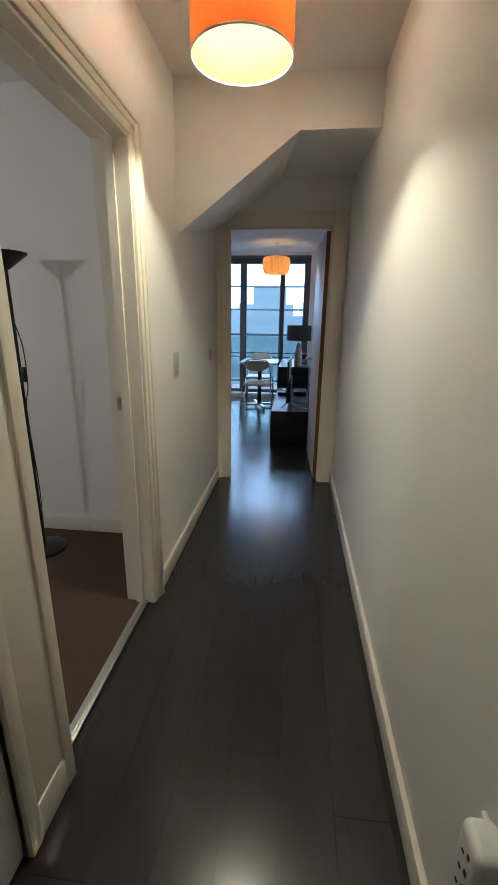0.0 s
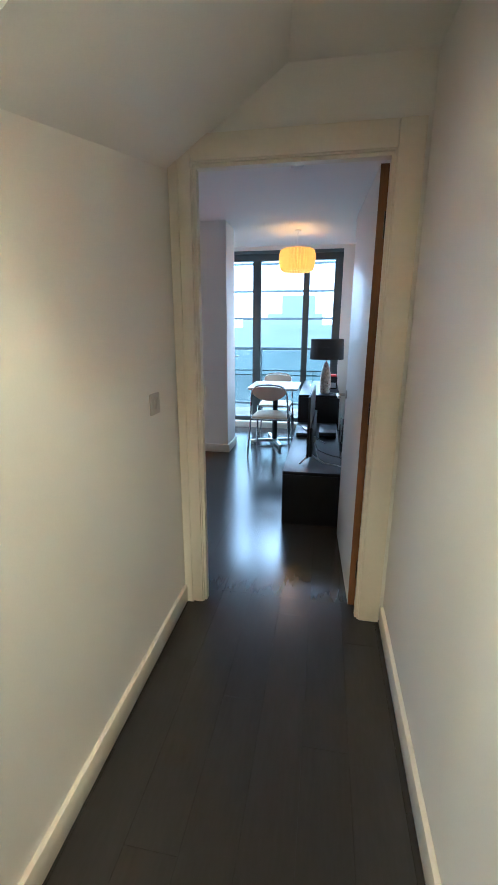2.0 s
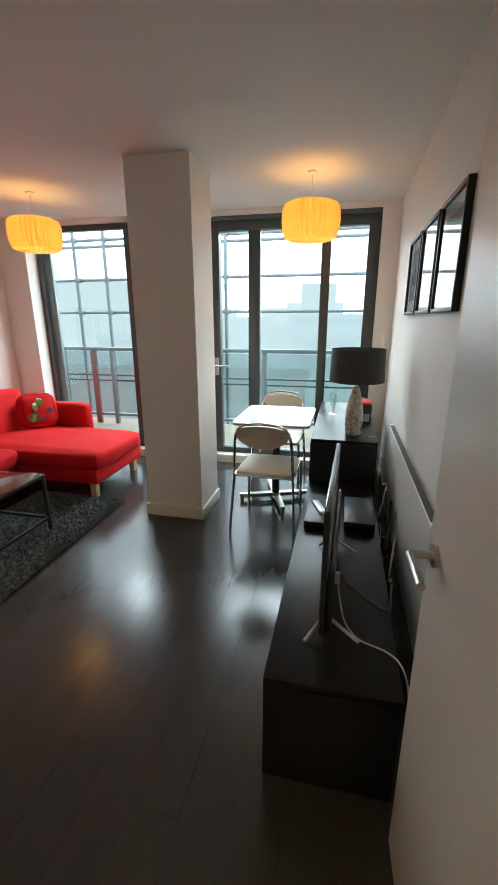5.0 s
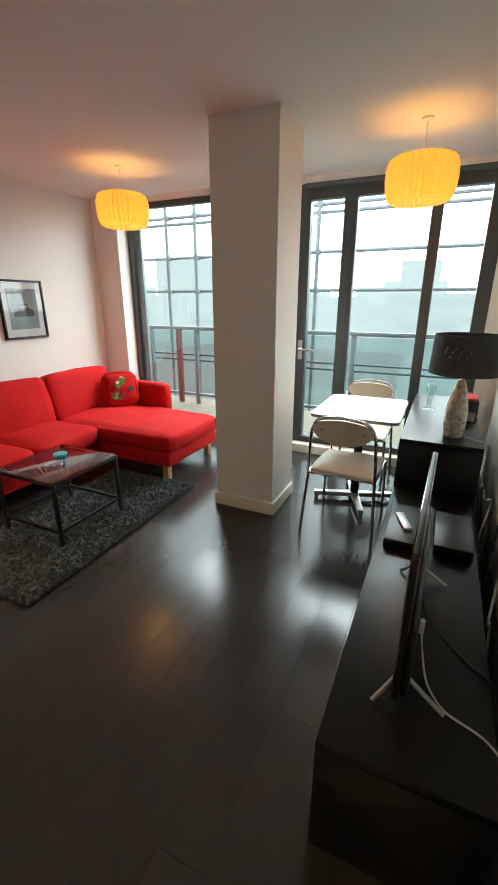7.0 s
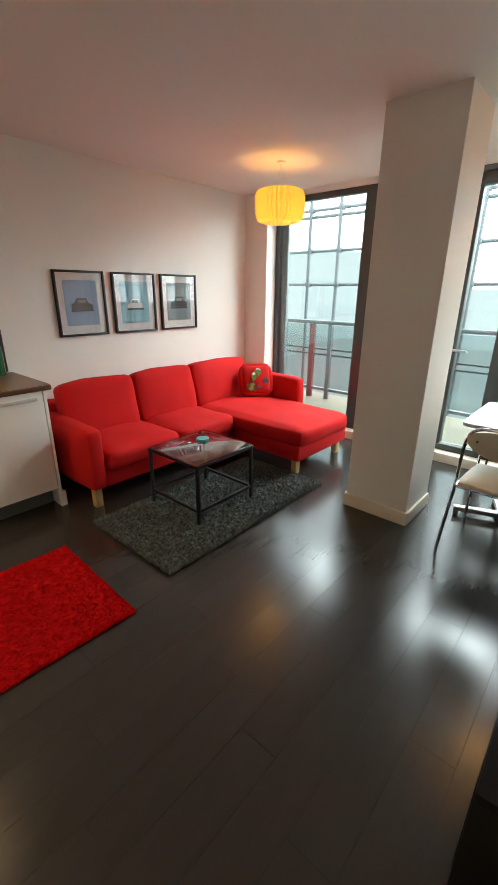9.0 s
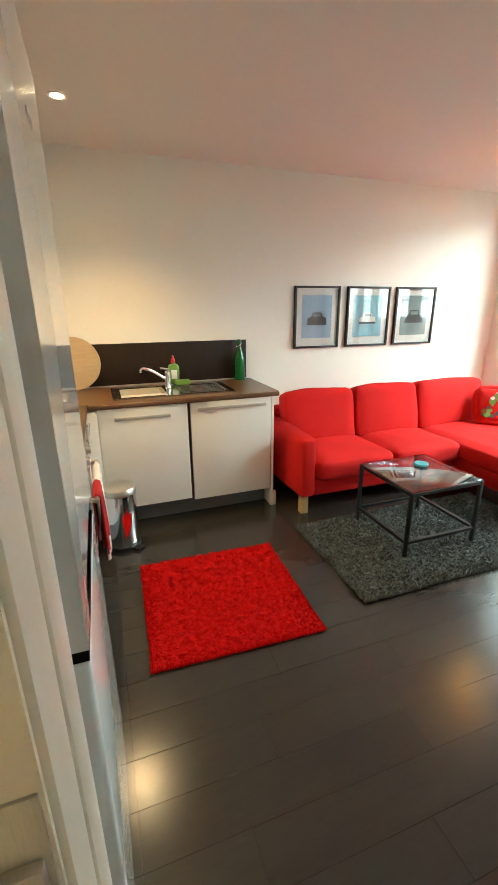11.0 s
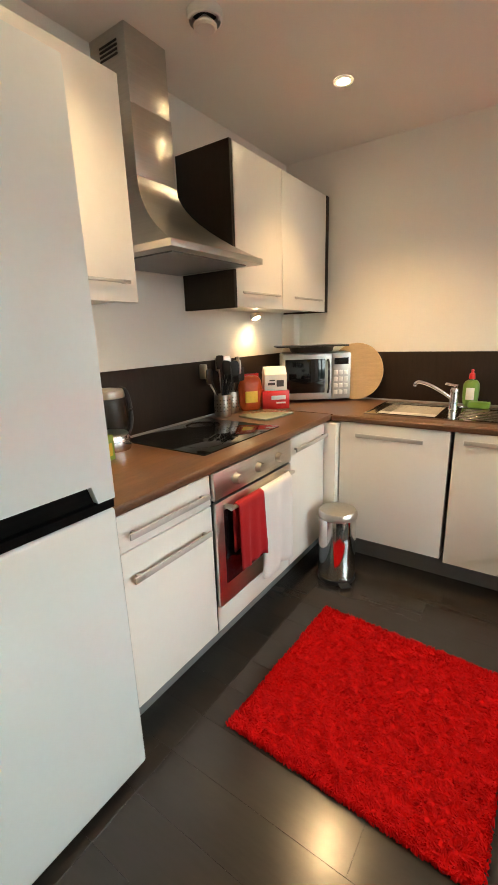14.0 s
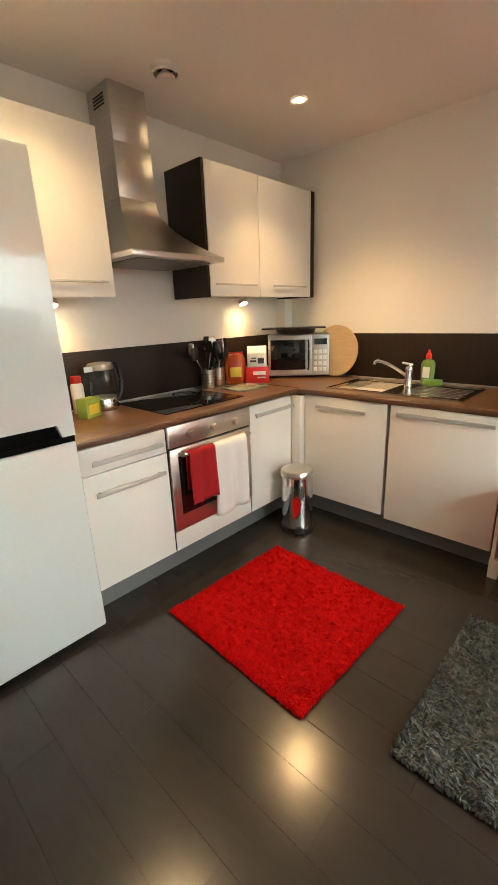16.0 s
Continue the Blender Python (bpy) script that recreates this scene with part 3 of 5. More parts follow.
part("parapet", box(-26.3, 23.7, -3.4, -2.7, 40.3, -2.7), mist_glow("mist_painted_parapet", (0.3, 0.34, 0.34), MIST_PAINT, 0.45), roof, smooth=0)


# ---- hall things ----
pend = thing("pendant_lamp", (0.032, 1.6, CZ), "orange drum pendant lamp with a pale lining, lit", "ceiling lamp")
part("shade", lathe([(0.160, 2.14), (0.160, 2.37)], (0.032, 1.6), 48, cap=False), ORANGE, pend, "orange fabric drum shade")
part("lining", lathe([(0.157, 2.142), (0.157, 2.368)], (0.032, 1.6), 48, cap=False), SHADEIN, pend, "pale inner lining")
part("ring", tube([(0.032 + 0.16 * math.cos(a), 1.6 + 0.16 * math.sin(a), 2.14) for a in [2 * math.pi * k / 40 for k in range(40)]], 0.003, 6, True), PLASTIC, pend)
part("carrier", tube([(-0.118, 1.6, 2.355), (0.182, 1.6, 2.355)], 0.002, 6), PLASTIC, pend)
part("flex", tube([(0.032, 1.6, 2.33), (0.032, 1.6, CZ - 0.02)], 0.004), PLASTIC, pend)
part("ceiling_rose", lathe([(0.045, CZ - 0.03), (0.05, CZ - 0.001)], (0.032, 1.6)), PLASTIC, pend)
part("bulb_cap", lathe([(0.014, 2.29), (0.018, 2.34)], (0.032, 1.6), 16), PLASTIC, pend)


def wall_switch(x, y, z, w=0.086, double=False):
    sw = thing("light_switch", (x, y, z), "greyish plastic light switch on the hall wall", "light switch", "hall switches")
    part("plate", box(x, y - w / 2, z - 0.043 - (0.02 if double else 0), x + 0.009, y + w / 2, z + 0.043 + (0.02 if double else 0), 0.003), SWITCH, sw)
    part("rocker", box(x + 0.006, y - 0.012, z - 0.02, x + 0.014, y + 0.012, z + 0.02, 0.002), SWITCH, sw)


wall_switch(-0.41, 2.245, 1.12, 0.086, True)
wall_switch(-0.41, 3.19, 1.10)
sock = thing("wall_socket", (0.6, 0.51, 0.52), "white socket with a multi-way plug adaptor on the hall wall", "socket")
part("plate", box(0.590, 0.43, 0.455, 0.60, 0.58, 0.545, 0.003), PLASTIC, sock)
part("adaptor", box(0.535, 0.468, 0.46, 0.590, 0.540, 0.595, 0.016, 3), PLASTIC, sock, "rounded white plug adaptor")
for z in (0.49, 0.525, 0.56):
    part("socket_hole", join(box(0.5335, 0.492, z, 0.537, 0.498, z + 0.009), box(0.5335, 0.508, z - 0.010, 0.537, 0.515, z - 0.006)), BLACK, sock)

fl = thing("floor_lamp", (-1.22, 2.10, 0.008), "thin black uplighter floor lamp in the bedroom", "floor lamp")
part("base", lathe([(0.125, 0.008), (0.125, 0.022), (0.10, 0.032), (0.02, 0.038)], (-1.22, 2.10)), BLACK, fl)
part("pole", tube([(-1.22, 2.10, 0.03), (-1.22, 2.10, 1.60)], 0.011), BLACK, fl)
part("bowl", lathe([(0.02, 1.58), (0.05, 1.605), (0.105, 1.65), (0.11, 1.66)], (-1.22, 2.10)), BLACK, fl)
part("cord", tube(curve_points([(-1.212, 2.09, 1.35), (-1.17, 2.08, 1.2), (-1.175, 2.085, 1.0), (-1.205, 2.09, 0.85), (-1.19, 2.085, 0.4), (-1.21, 2.09, 0.05)]), 0.003, 6), BLACK, fl)
part("cord_switch", box(-1.20, 2.075, 1.02, -1.175, 2.095, 1.10, 0.005), BLACK, fl)

smoke = thing("smoke_detector", (0.02, 4.70, CZ), "white round smoke detector on the ceiling", "smoke detector")
part("base", lathe([(0.068, CZ - 0.024), (0.070, CZ - 0.001)], (0.02, 4.70)), PLASTIC, smoke)
part("head", lathe([(0.022, CZ - 0.078), (0.038, CZ - 0.07), (0.042, CZ - 0.056), (0.058, CZ - 0.046), (0.060, CZ - 0.0245)], (0.02, 4.70)), PLASTIC, smoke)


# ---- living room ----
def pleated(cx, cy):
    p = thing("pendant_lamp", (cx, cy, CZ), "pleated yellow paper pendant lamp, lit", "ceiling lamp", "pleated pendants")
    prof = [(0.150, 2.278), (0.182, 2.262), (0.195, 2.225), (0.198, 2.165), (0.192, 2.105), (0.174, 2.052), (0.145, 2.036)]
    bm = bmesh.new()
    n = 68
    rings = [[bm.verts.new((cx + (r + (0.011 if k % 2 else -0.009)) * math.cos(2 * math.pi * k / n), cy + (r + (0.011 if k % 2 else -0.009)) * math.sin(2 * math.pi * k / n), z)) for k in range(n)] for r, z in prof]
    for a, b in zip(rings, rings[1:]):
        for k in range(n):
            bm.faces.new((a[k], a[(k + 1) % n], b[(k + 1) % n], b[k]))
    part("shade", bm, PLEAT, p, "pleated yellow paper shade", smooth=0)
    part("carrier", tube([(cx - 0.15, cy, 2.265), (cx + 0.15, cy, 2.265)], 0.002, 6), PLASTIC, p)
    part("flex", tube([(cx, cy, 2.24), (cx, cy, CZ - 0.02)], 0.0035), PLASTIC, p)
    part("ceiling_rose", lathe([(0.03, CZ - 0.012), (0.036, CZ - 0.001)], (cx, cy)), PLASTIC, p)


pleated(-0.105, 6.73)
pleated(-2.36, 6.70)

# sofa
sofa = thing("sofa", (-3.0, 6.0, 0), "red fabric corner sofa with a chaise and birch legs", "sofa")
part("base", join(box(-3.36, 4.99, 0.14, -2.55, 7.12, 0.28, 0.02), box(-2.60, 6.31, 0.14, -1.78, 7.12, 0.28, 0.025)), REDCLOTH, sofa)
part("back", box(-3.40, 4.88, 0.14, -3.20, 7.26, 0.66, 0.04, 4), REDCLOTH, sofa)
part("arm", cushion(-3.36, 4.865, 0.14, -2.53, 5.00, 0.595, 0.006, 0.045, 12, 1), REDCLOTH, sofa)
part("arm", cushion(-3.36, 7.115, 0.14, -2.38, 7.255, 0.655, 0.006, 0.05, 12, 2), REDCLOTH, sofa)
part("seat_cushion", cushion(-3.22, 5.005, 0.26, -2.50, 5.655, 0.425, 0.022, 0.05, 12, 3), REDCLOTH, sofa)
part("seat_cushion", cushion(-3.22, 5.66, 0.26, -2.50, 6.30, 0.425, 0.022, 0.05, 12, 4), REDCLOTH, sofa)
part("chaise_cushion", cushion(-3.22, 6.305, 0.26, -1.76, 7.11, 0.425, 0.022, 0.055, 14, 5), REDCLOTH, sofa)
for y0, y1, sd in ((4.99, 5.61, 6), (5.645, 6.275, 7), (6.31, 7.06, 8)):
    bm = cushion(-0.09, y0, -0.20, 0.09, y1, 0.235, 0.022, 0.04, 12, sd)
    part("back_cushion", turned(bm, pose(-3.10, 0, 0.575, 0, -14, 0)), REDCLOTH, sofa)
for x, y in ((-2.60, 4.93), (-3.32, 4.93), (-1.87, 6.40), (-1.87, 7.08), (-3.32, 7.18)):
    part("leg", box(x - 0.028, y - 0.028, 0, x + 0.028, y + 0.028, 0.145, 0.004), BIRCH, sofa, "square birch leg")

pil = thing("scatter_cushion", (-2.86, 7.02, 0.44), "small red cushion with a green and white picture", "cushion")
pm = pose(-2.83, 6.98, 0.60, 0, -24, -38)
part("pad", turned(cushion(-0.05, -0.16, -0.16, 0.05, 0.16, 0.16, 0.03, 0.04, 10, 11), pm), REDCLOTH, pil)
rng = random.Random(31)
for k in range(16):
    low = k < 9
    cy0, cz0 = rng.uniform(-0.10, 0.10) if low else rng.uniform(-0.05, 0.03), rng.uniform(-0.11, -0.02) if low else rng.uniform(0.0, 0.11)
    rr = rng.uniform(0.014, 0.03)
    mt = (DARKINK, GREEN, DARKINK, JARBROWN)[k % 4] if low else (GREEN, PAPER, GREEN)[k % 3]
    ring = [(cy0 + rr * rng.uniform(0.7, 1.25) * math.cos(a), cz0 + rr * rng.uniform(0.7, 1.25) * math.sin(a)) for a in [2 * math.pi * q / 11 for q in range(11)]]
    part("print_patch", turned(prism(ring, 0.070 + 0.0006 * k, 0.0785 + 0.0006 * k, "x"), pm), mt, pil)

# coffee table
ct = thing("coffee_table", (-2.08, 5.5, 0.02), "black steel coffee table with a glass top", "coffee table")
X0, X1, Y0, Y1 = -2.34, -1.82, 5.22, 5.77
part("glass_top", box(X0 + 0.004, Y0 + 0.004, 0.443, X1 - 0.004, Y1 - 0.004, 0.452, 0.002), TABLEGLASS, ct)
for x in (X0 + 0.011, X1 - 0.011):
    for y in (Y0 + 0.011, Y1 - 0.011):
        part("leg", box(x - 0.011, y - 0.011, 0.02, x + 0.011, y + 0.011, 0.442, 0.002), BLACKSTEEL, ct)
for z in (0.431, 0.115):
    for y in (Y0 + 0.011, Y1 - 0.011):
        part("side_bar", box(X0 + 0.022, y - 0.009, z - 0.009, X1 - 0.022, y + 0.009, z + 0.009), BLACKSTEEL, ct)
    for x in (X0 + 0.011, X1 - 0.011):
        part("end_bar", box(x - 0.009, Y0 + 0.022, z - 0.009, x + 0.009, Y1 - 0.022, z + 0.009), BLACKSTEEL, ct)
co = thing("coaster_stack", (-2.16, 5.58, 0.452), "small stack of teal coasters on the glass", "coasters")
for i in range(2):
    part("coaster", turned(lathe([(0.045, 0), (0.047, 0.004), (0.045, 0.008)], steps=24), pose(-2.16 + 0.004 * i, 5.58, 0.4525 + 0.0085 * i)), TEAL, co)


def shag(name, label, cx, cy, w, d, turn, pile, backing, step, height, seed):
    rug = thing(name, (cx, cy, 0.0), label, "rug")
    m = pose(cx, cy, 0, 0, 0, turn)
    part("backing", turned(box(-w / 2 + 0.01, -d / 2 + 0.01, 0.0005, w / 2 - 0.01, d / 2 - 0.01, 0.012, 0.003), m), backing, rug)
    r = random.Random(seed)
    verts, faces = [], []
    nx, ny = int(w / step), int(d / step)
    for i in range(nx):
        for j in range(ny):
            x = -w / 2 + (i + 0.5 + r.uniform(-0.45, 0.45)) * step
            y = -d / 2 + (j + 0.5 + r.uniform(-0.45, 0.45)) * step
            lean = noise.noise(Vector((x * 24, y * 24, seed))) * 5.5 + r.uniform(-0.7, 0.7)
            clump = noise.noise(Vector((x * 42, y * 42, seed + 7.0)))
            reach = height * r.uniform(0.35, 0.75) * min(1.0, 0.25 + 9 * min(w / 2 - abs(x), d / 2 - abs(y)))
            h = height * (0.85 + 0.32 * clump) * r.uniform(0.85, 1.1)
            a0 = r.uniform(0, 6.28)
            b = step * 0.62
            base = len(verts)
            dx, dy = math.cos(lean), math.sin(lean)
            for k in range(3):
                a = a0 + k * 2.094
                verts.append((x + b * math.cos(a), y + b * math.sin(a), 0.006))
            for k in range(3):
                a = a0 + k * 2.094
                verts.append((x + dx * reach * 0.4 + b * 0.8 * math.cos(a), y + dy * reach * 0.4 + b * 0.8 * math.sin(a), h * 0.7))
            verts.append((x + dx * reach, y + dy * reach, h))
            for k in range(3):
                q = (k + 1) % 3
                faces.append((base + k, base + q, base + 3 + q, base + 3 + k))
                faces.append((base + 3 + k, base + 3 + q, base + 6))
    me = bpy.data.meshes.new("pile")
    me.from_pydata(verts, [], faces)
    me.materials.append(pile)
    ob = new("tufting", me)
    ob.parent = rug
    ob.rotation_euler = (0, 0, radians(turn))
    tagged(ob, kind="stuff")


shag("rug", "grey shaggy rug under the coffee table", -1.985, 5.56, 0.84, 1.58, 0, GREYPILE, GREYPILE, 0.0100, 0.034, 3)
shag("rug", "square red shaggy rug on the kitchen floor", -1.885, 4.095, 0.80, 0.82, -2.2, REDPILE, REDPILE, 0.0066, 0.026, 5)


def picture(name, label, y0, y1, z0, z1, x, face, print_mat, ink):
    """A framed print on a wall at x; face is +1 towards +x."""
    pic = thing(name, (x, (y0 + y1) / 2, z0), label, "picture", "framed prints")
    f, dp = 0.018, 0.028 * face
    lo = lambda a, b: (min(a, b), max(a, b))
    xa, xb = lo(x, x + dp)
    for nm, b in (("frame_side", (y0, z0, y0 + f, z1)), ("frame_side", (y1 - f, z0, y1, z1)), ("frame_rail", (y0 + f, z0, y1 - f, z0 + f)), ("frame_rail", (y0 + f, z1 - f, y1 - f, z1))):
        part(nm, box(xa, b[0], b[1], xb, b[2], b[3], 0.002), BLACK, pic)
    xa, xb = lo(x, x + 0.012 * face)
    part("mount", box(xa, y0 + f, z0 + f, xb, y1 - f, z1 - f), PAPER, pic, "white picture mount")
    py0, py1, pz0, pz1 = y0 + 0.075, y1 - 0.075, z0 + 0.085, z1 - 0.075
    xa, xb = lo(x + 0.012 * face, x + 0.014 * face)
    sheet = part("print", box(xa, py0, pz0, xb, py1, pz1), print_mat, pic)
    my, mz = (py0 + py1) / 2, pz0 + (pz1 - pz0) * 0.36
    k = (py1 - py0) * ink[1]
    xa, xb = lo(x + 0.014 * face, x + 0.0155 * face)
    part("print_car", join(prism([(my - k, mz), (my + k, mz), (my + k, mz + k * 0.45), (my + k * 0.6, mz + k * 0.55), (my + k * 0.45, mz + k * 0.95), (my - k * 0.45, mz + k * 0.95), (my - k * 0.6, mz + k * 0.55), (my - k, mz + k * 0.45)], xa, xb, "x")), ink[0], sheet)
    xa, xb = lo(x + 0.0155 * face, x + 0.0165 * face)
    part("print_shadow", box(xa, my - k * 1.05, mz - 0.016, xb, my + k * 1.05, mz - 0.001), DARKINK, sheet)
    part("print_glass", box(xa, my - k * 0.4, mz + k * 0.55, xb, my + k * 0.4, mz + k * 0.85), GREYPRINT, sheet)
    xa, xb = lo(x + 0.019 * face, x + 0.021 * face)
    part("glazing", box(xa, y0 + f, z0 + f, xb, y1 - f, z1 - f), PICGLASS, pic, smooth=0)


picture("framed_picture", "black-framed print of a rally car on dusty blue", 5.205, 5.642, 1.13, 1.645, XL, 1, BLUEPRINT_A, (DARKINK, 0.32))
picture("framed_picture", "black-framed print of a white car on sky blue", 5.717, 6.165, 1.13, 1.645, XL, 1, BLUEPRINT_B, (PAPER, 0.28))
picture("framed_picture", "black-framed print of a dark car on grey", 6.232, 6.682, 1.13, 1.645, XL, 1, GREYPRINT, (DARKINK, 0.34))
for y in (5.21, 5.69, 6.165):
    picture("framed_picture", "black-framed print on the wall above the low bench", y, y + 0.43, 1.515, 1.972, XR, -1, GREYPRINT, (DARKINK, 0.3))

# low bench and sideboard
def bench():
    b = thing("tv_bench", (0.2, 5.3, 0), "long low black-brown television bench", "tv bench")
    part("top", box(0.0, 4.45, 0.385, 0.42, 6.135, 0.41, 0.002), BLACKWOOD, b)
    part("bottom", box(0.012, 4.46, 0.03, 0.41, 6.13, 0.055), BLACKWOOD, b)
    part("side_panel", box(0.0, 4.45, 0.0, 0.42, 4.475, 0.384, 0.002), BLACKWOOD, b)
    part("side_panel", box(0.0, 6.11, 0.0, 0.42, 6.135, 0.384, 0.002), BLACKWOOD, b)
    part("back_panel", box(0.40, 4.476, 0.056, 0.418, 6.109, 0.384), BLACKWOOD, b)
    for i in range(3):
        part("drawer_front", box(-0.004, 4.482 + i * 0.545, 0.06, 0.014, 5.020 + i * 0.545, 0.38, 0.002), BLACKWOOD, b)


bench()
sb = thing("sideboard", (0.22, 6.9, 0), "tall black-brown sideboard beside the sliding door", "sideboard")
part("top", box(0.0, 6.15, 0.685, 0.44, 7.50, 0.712, 0.002), BLACKWOOD, sb)
part("side_panel", box(0.0, 6.15, 0, 0.44, 6.175, 0.684, 0.002), BLACKWOOD, sb)
part("side_panel", box(0.0, 7.475, 0, 0.44, 7.50, 0.684, 0.002), BLACKWOOD, sb)
part("back_panel", box(0.425, 6.176, 0.0, 0.439, 7.474, 0.684), BLACKWOOD, sb)
for i in range(3):
    part("door", box(-0.004, 6.18 + i * 0.432, 0.05, 0.014, 6.607 + i * 0.432, 0.68, 0.002), BLACKWOOD, sb)

# television
tv = thing("television", (0.17, 5.0, 0.41), "flat television seen from the side, on splayed silver feet", "television")
tm = pose(0.160, 4.605, 0, 0, 0, -1.35)
part("panel", turned(box(0.0, 0.0, 0.465, 0.016, 0.755, 0.925, 0.003), tm), BLACK, tv, "thin dark panel")
part("screen", turned(box(-0.0025, 0.008, 0.475, 0.001, 0.747, 0.917), tm), BLACKGLASS, tv)
part("rear_cover", turned(box(0.0155, 0.005, 0.69, 0.019, 0.75, 0.922, 0.001), tm), TVBACK, tv, "grey metal rear cover")
part("back_housing", turned(box(0.0155, 0.012, 0.47, 0.040, 0.743, 0.70, 0.012), tm), BLACK, tv, "black plastic housing")
for y, ends in ((4.70, ((0.112, 4.625), (0.297, 4.66))), (5.27, ((0.126, 5.28), (0.298, 5.25)))):
    for ex, ey in ends:
        part("foot", tube(curve_points([(0.178, y, 0.485), (0.178 + 0.35 * (ex - 0.178), y + 0.3 * (ey - y), 0.455), (ex, ey, 0.416)], 5), 0.0065), SILVER, tv)
cab = thing("power_cable", (0.4, 4.9, 0.41), "white power cable trailing over the bench", "cable")
part("cord", tube(curve_points([(0.215, 4.80, 0.56), (0.225, 4.78, 0.50), (0.245, 4.75, 0.43), (0.27, 4.71, 0.415), (0.305, 4.672, 0.414), (0.39, 4.636, 0.414), (0.435, 4.59, 0.40), (0.46, 4.56, 0.30), (0.47, 4.54, 0.12)]), 0.0032, 8), CABLEWHITE, cab)
part("plug", box(0.203, 4.79, 0.545, 0.222, 4.81, 0.590, 0.004), CABLEWHITE, cab)
cab2 = thing("aerial_cable", (0.35, 5.0, 0.41), "thin black aerial cable over the bench", "cable")
part("cord", tube(curve_points([(0.205, 5.05, 0.52), (0.235, 5.02, 0.43), (0.29, 4.96, 0.414), (0.37, 4.87, 0.414), (0.425, 4.83, 0.41), (0.45, 4.80, 0.30)]), 0.003, 6), BLACK, cab2)
rng = random.Random(9)
for i in range(5):
    c = thing("loose_cable", (0.5, 5.4 + 0.2 * i, 0.1), "tangled black cable behind the bench", "cable", "cables behind bench")
    y = 5.3 + 0.22 * i
    part("cord", tube(curve_points([(0.47, y, 0.62 - 0.04 * i), (0.49 + rng.uniform(-0.02, 0.02), y + 0.08, 0.45), (0.46, y - 0.06, 0.30), (0.50, y + 0.1, 0.18), (0.47, y - 0.12, 0.08), (0.48, y + 0.2, 0.012)]), 0.005, 6), BLACK if i % 3 else CABLEWHITE, c)
for x0, y0, x1, y1, h, lab in ((0.03, 5.44, 0.18, 5.82, 0.045, "flat black media player box on the bench"), (0.24, 5.46, 0.40, 5.80, 0.055, "black router box on the bench")):
    d = thing("set_top_box", ((x0 + x1) / 2, (y0 + y1) / 2, 0.41), lab, "set-top box")
    part("case", box(x0, y0, 0.411, x1, y1, 0.41 + h, 0.004), BLACK, d)
    part("front_strip", box(x0 + 0.01, y0 - 0.002, 0.42, x1 - 0.01, y0 + 0.001, 0.435), BLACKGLASS, d)
rc = thing("remote_control", (0.10, 5.62, 0.455), "slim grey remote control on the media player", "remote control")
part("body", turned(box(-0.02, -0.08, 0, 0.02, 0.08, 0.016, 0.005), pose(0.10, 5.62, 0.4555, 0, 0, 20)), SILVER, rc)

# wall heater
heat = thing("panel_heater", (0.56, 6.05, 0.25), "cream electric panel heater on the wall above the floor", "heater")
part("body", box(0.545, 4.95, 0.20, 0.588, 6.60, 0.735, 0.008), CABINET, heat)
part("grille", box(0.552, 5.0, 0.733, 0.580, 6.55, 0.738), BLACK, heat, "dark slotted air outlet")
part("bracket", box(0.588, 5.3, 0.3, 0.60, 6.4, 0.68), STRIP, heat)

# table lamp and small things on the sideboard
tl = thing("table_lamp", (0.28, 6.33, 0.712), "table lamp with a shell-patterned ceramic base and charcoal drum shade", "table lamp")
part("base", lathe([(0.050, 0.713), (0.055, 0.73), (0.060, 0.80), (0.059, 0.87), (0.050, 0.94), (0.032, 1.01), (0.018, 1.05)], (0.28, 6.33)), CERAMIC, tl)
rng = random.Random(12)
for i in range(26):
    a, z = rng.uniform(0, 6.28), rng.uniform(0.75, 0.94)
    r = 0.0585 - max(0, z - 0.86) * 0.12
    part("shell_fleck", turned(lathe([(0.009 * rng.uniform(0.6, 1.4), 0), (0.004, 0.004)], steps=6), pose(0.28 + r * math.cos(a), 6.33 + r * math.sin(a), z) @ pose(0, 0, 0, 0, 0, math.degrees(a)) @ pose(0, 0, 0, 0, 90, 0)), SHELL, tl)
part("stem", tube([(0.28, 6.33, 1.05), (0.28, 6.33, 1.12)], 0.008), STEEL, tl)
part("shade", lathe([(0.183, 1.085), (0.175, 1.30), (0.172, 1.30), (0.180, 1.086)], (0.28, 6.33), 48, cap=False), CHARCOAL, tl, "charcoal fabric drum shade")
part("carrier", tube([(0.11, 6.33, 1.12), (0.45, 6.33, 1.12)], 0.003, 6), STEEL, tl)
for k in range(-3, 4):
    for j, z in enumerate((1.235, 1.215, 1.19)):
        a = math.radians(250 + k * 7 + j * 3)
        if (k + j) % 2 == 0:
            part("stud", turned(lathe([(0.0035, 0), (0.002, 0.002)], steps=8), pose(0.28 + 0.179 * math.cos(a), 6.33 + 0.179 * math.sin(a), z) @ pose(0, 0, 0, 0, 0, math.degrees(a)) @ pose(0, 0, 0, 0, 90, 0)), CHROME, tl)
part("flex", tube(curve_points([(0.32, 6.33, 0.72), (0.40, 6.27, 0.718), (0.45, 6.22, 0.70), (0.46, 6.2, 0.5), (0.48, 6.18, 0.2)]), 0.003, 6), CABLEWHITE, tl)
vs = thing("glass_vase", (0.12, 6.95, 0.712), "slim clear glass vase on the sideboard", "vase")
part("body", lathe([(0.038, 0.713), (0.036, 0.72), (0.014, 0.735), (0.020, 0.78), (0.034, 0.90), (0.032, 0.90), (0.017, 0.78), (0.008, 0.74)], (0.12, 6.95), 24), CLEAR, vs)
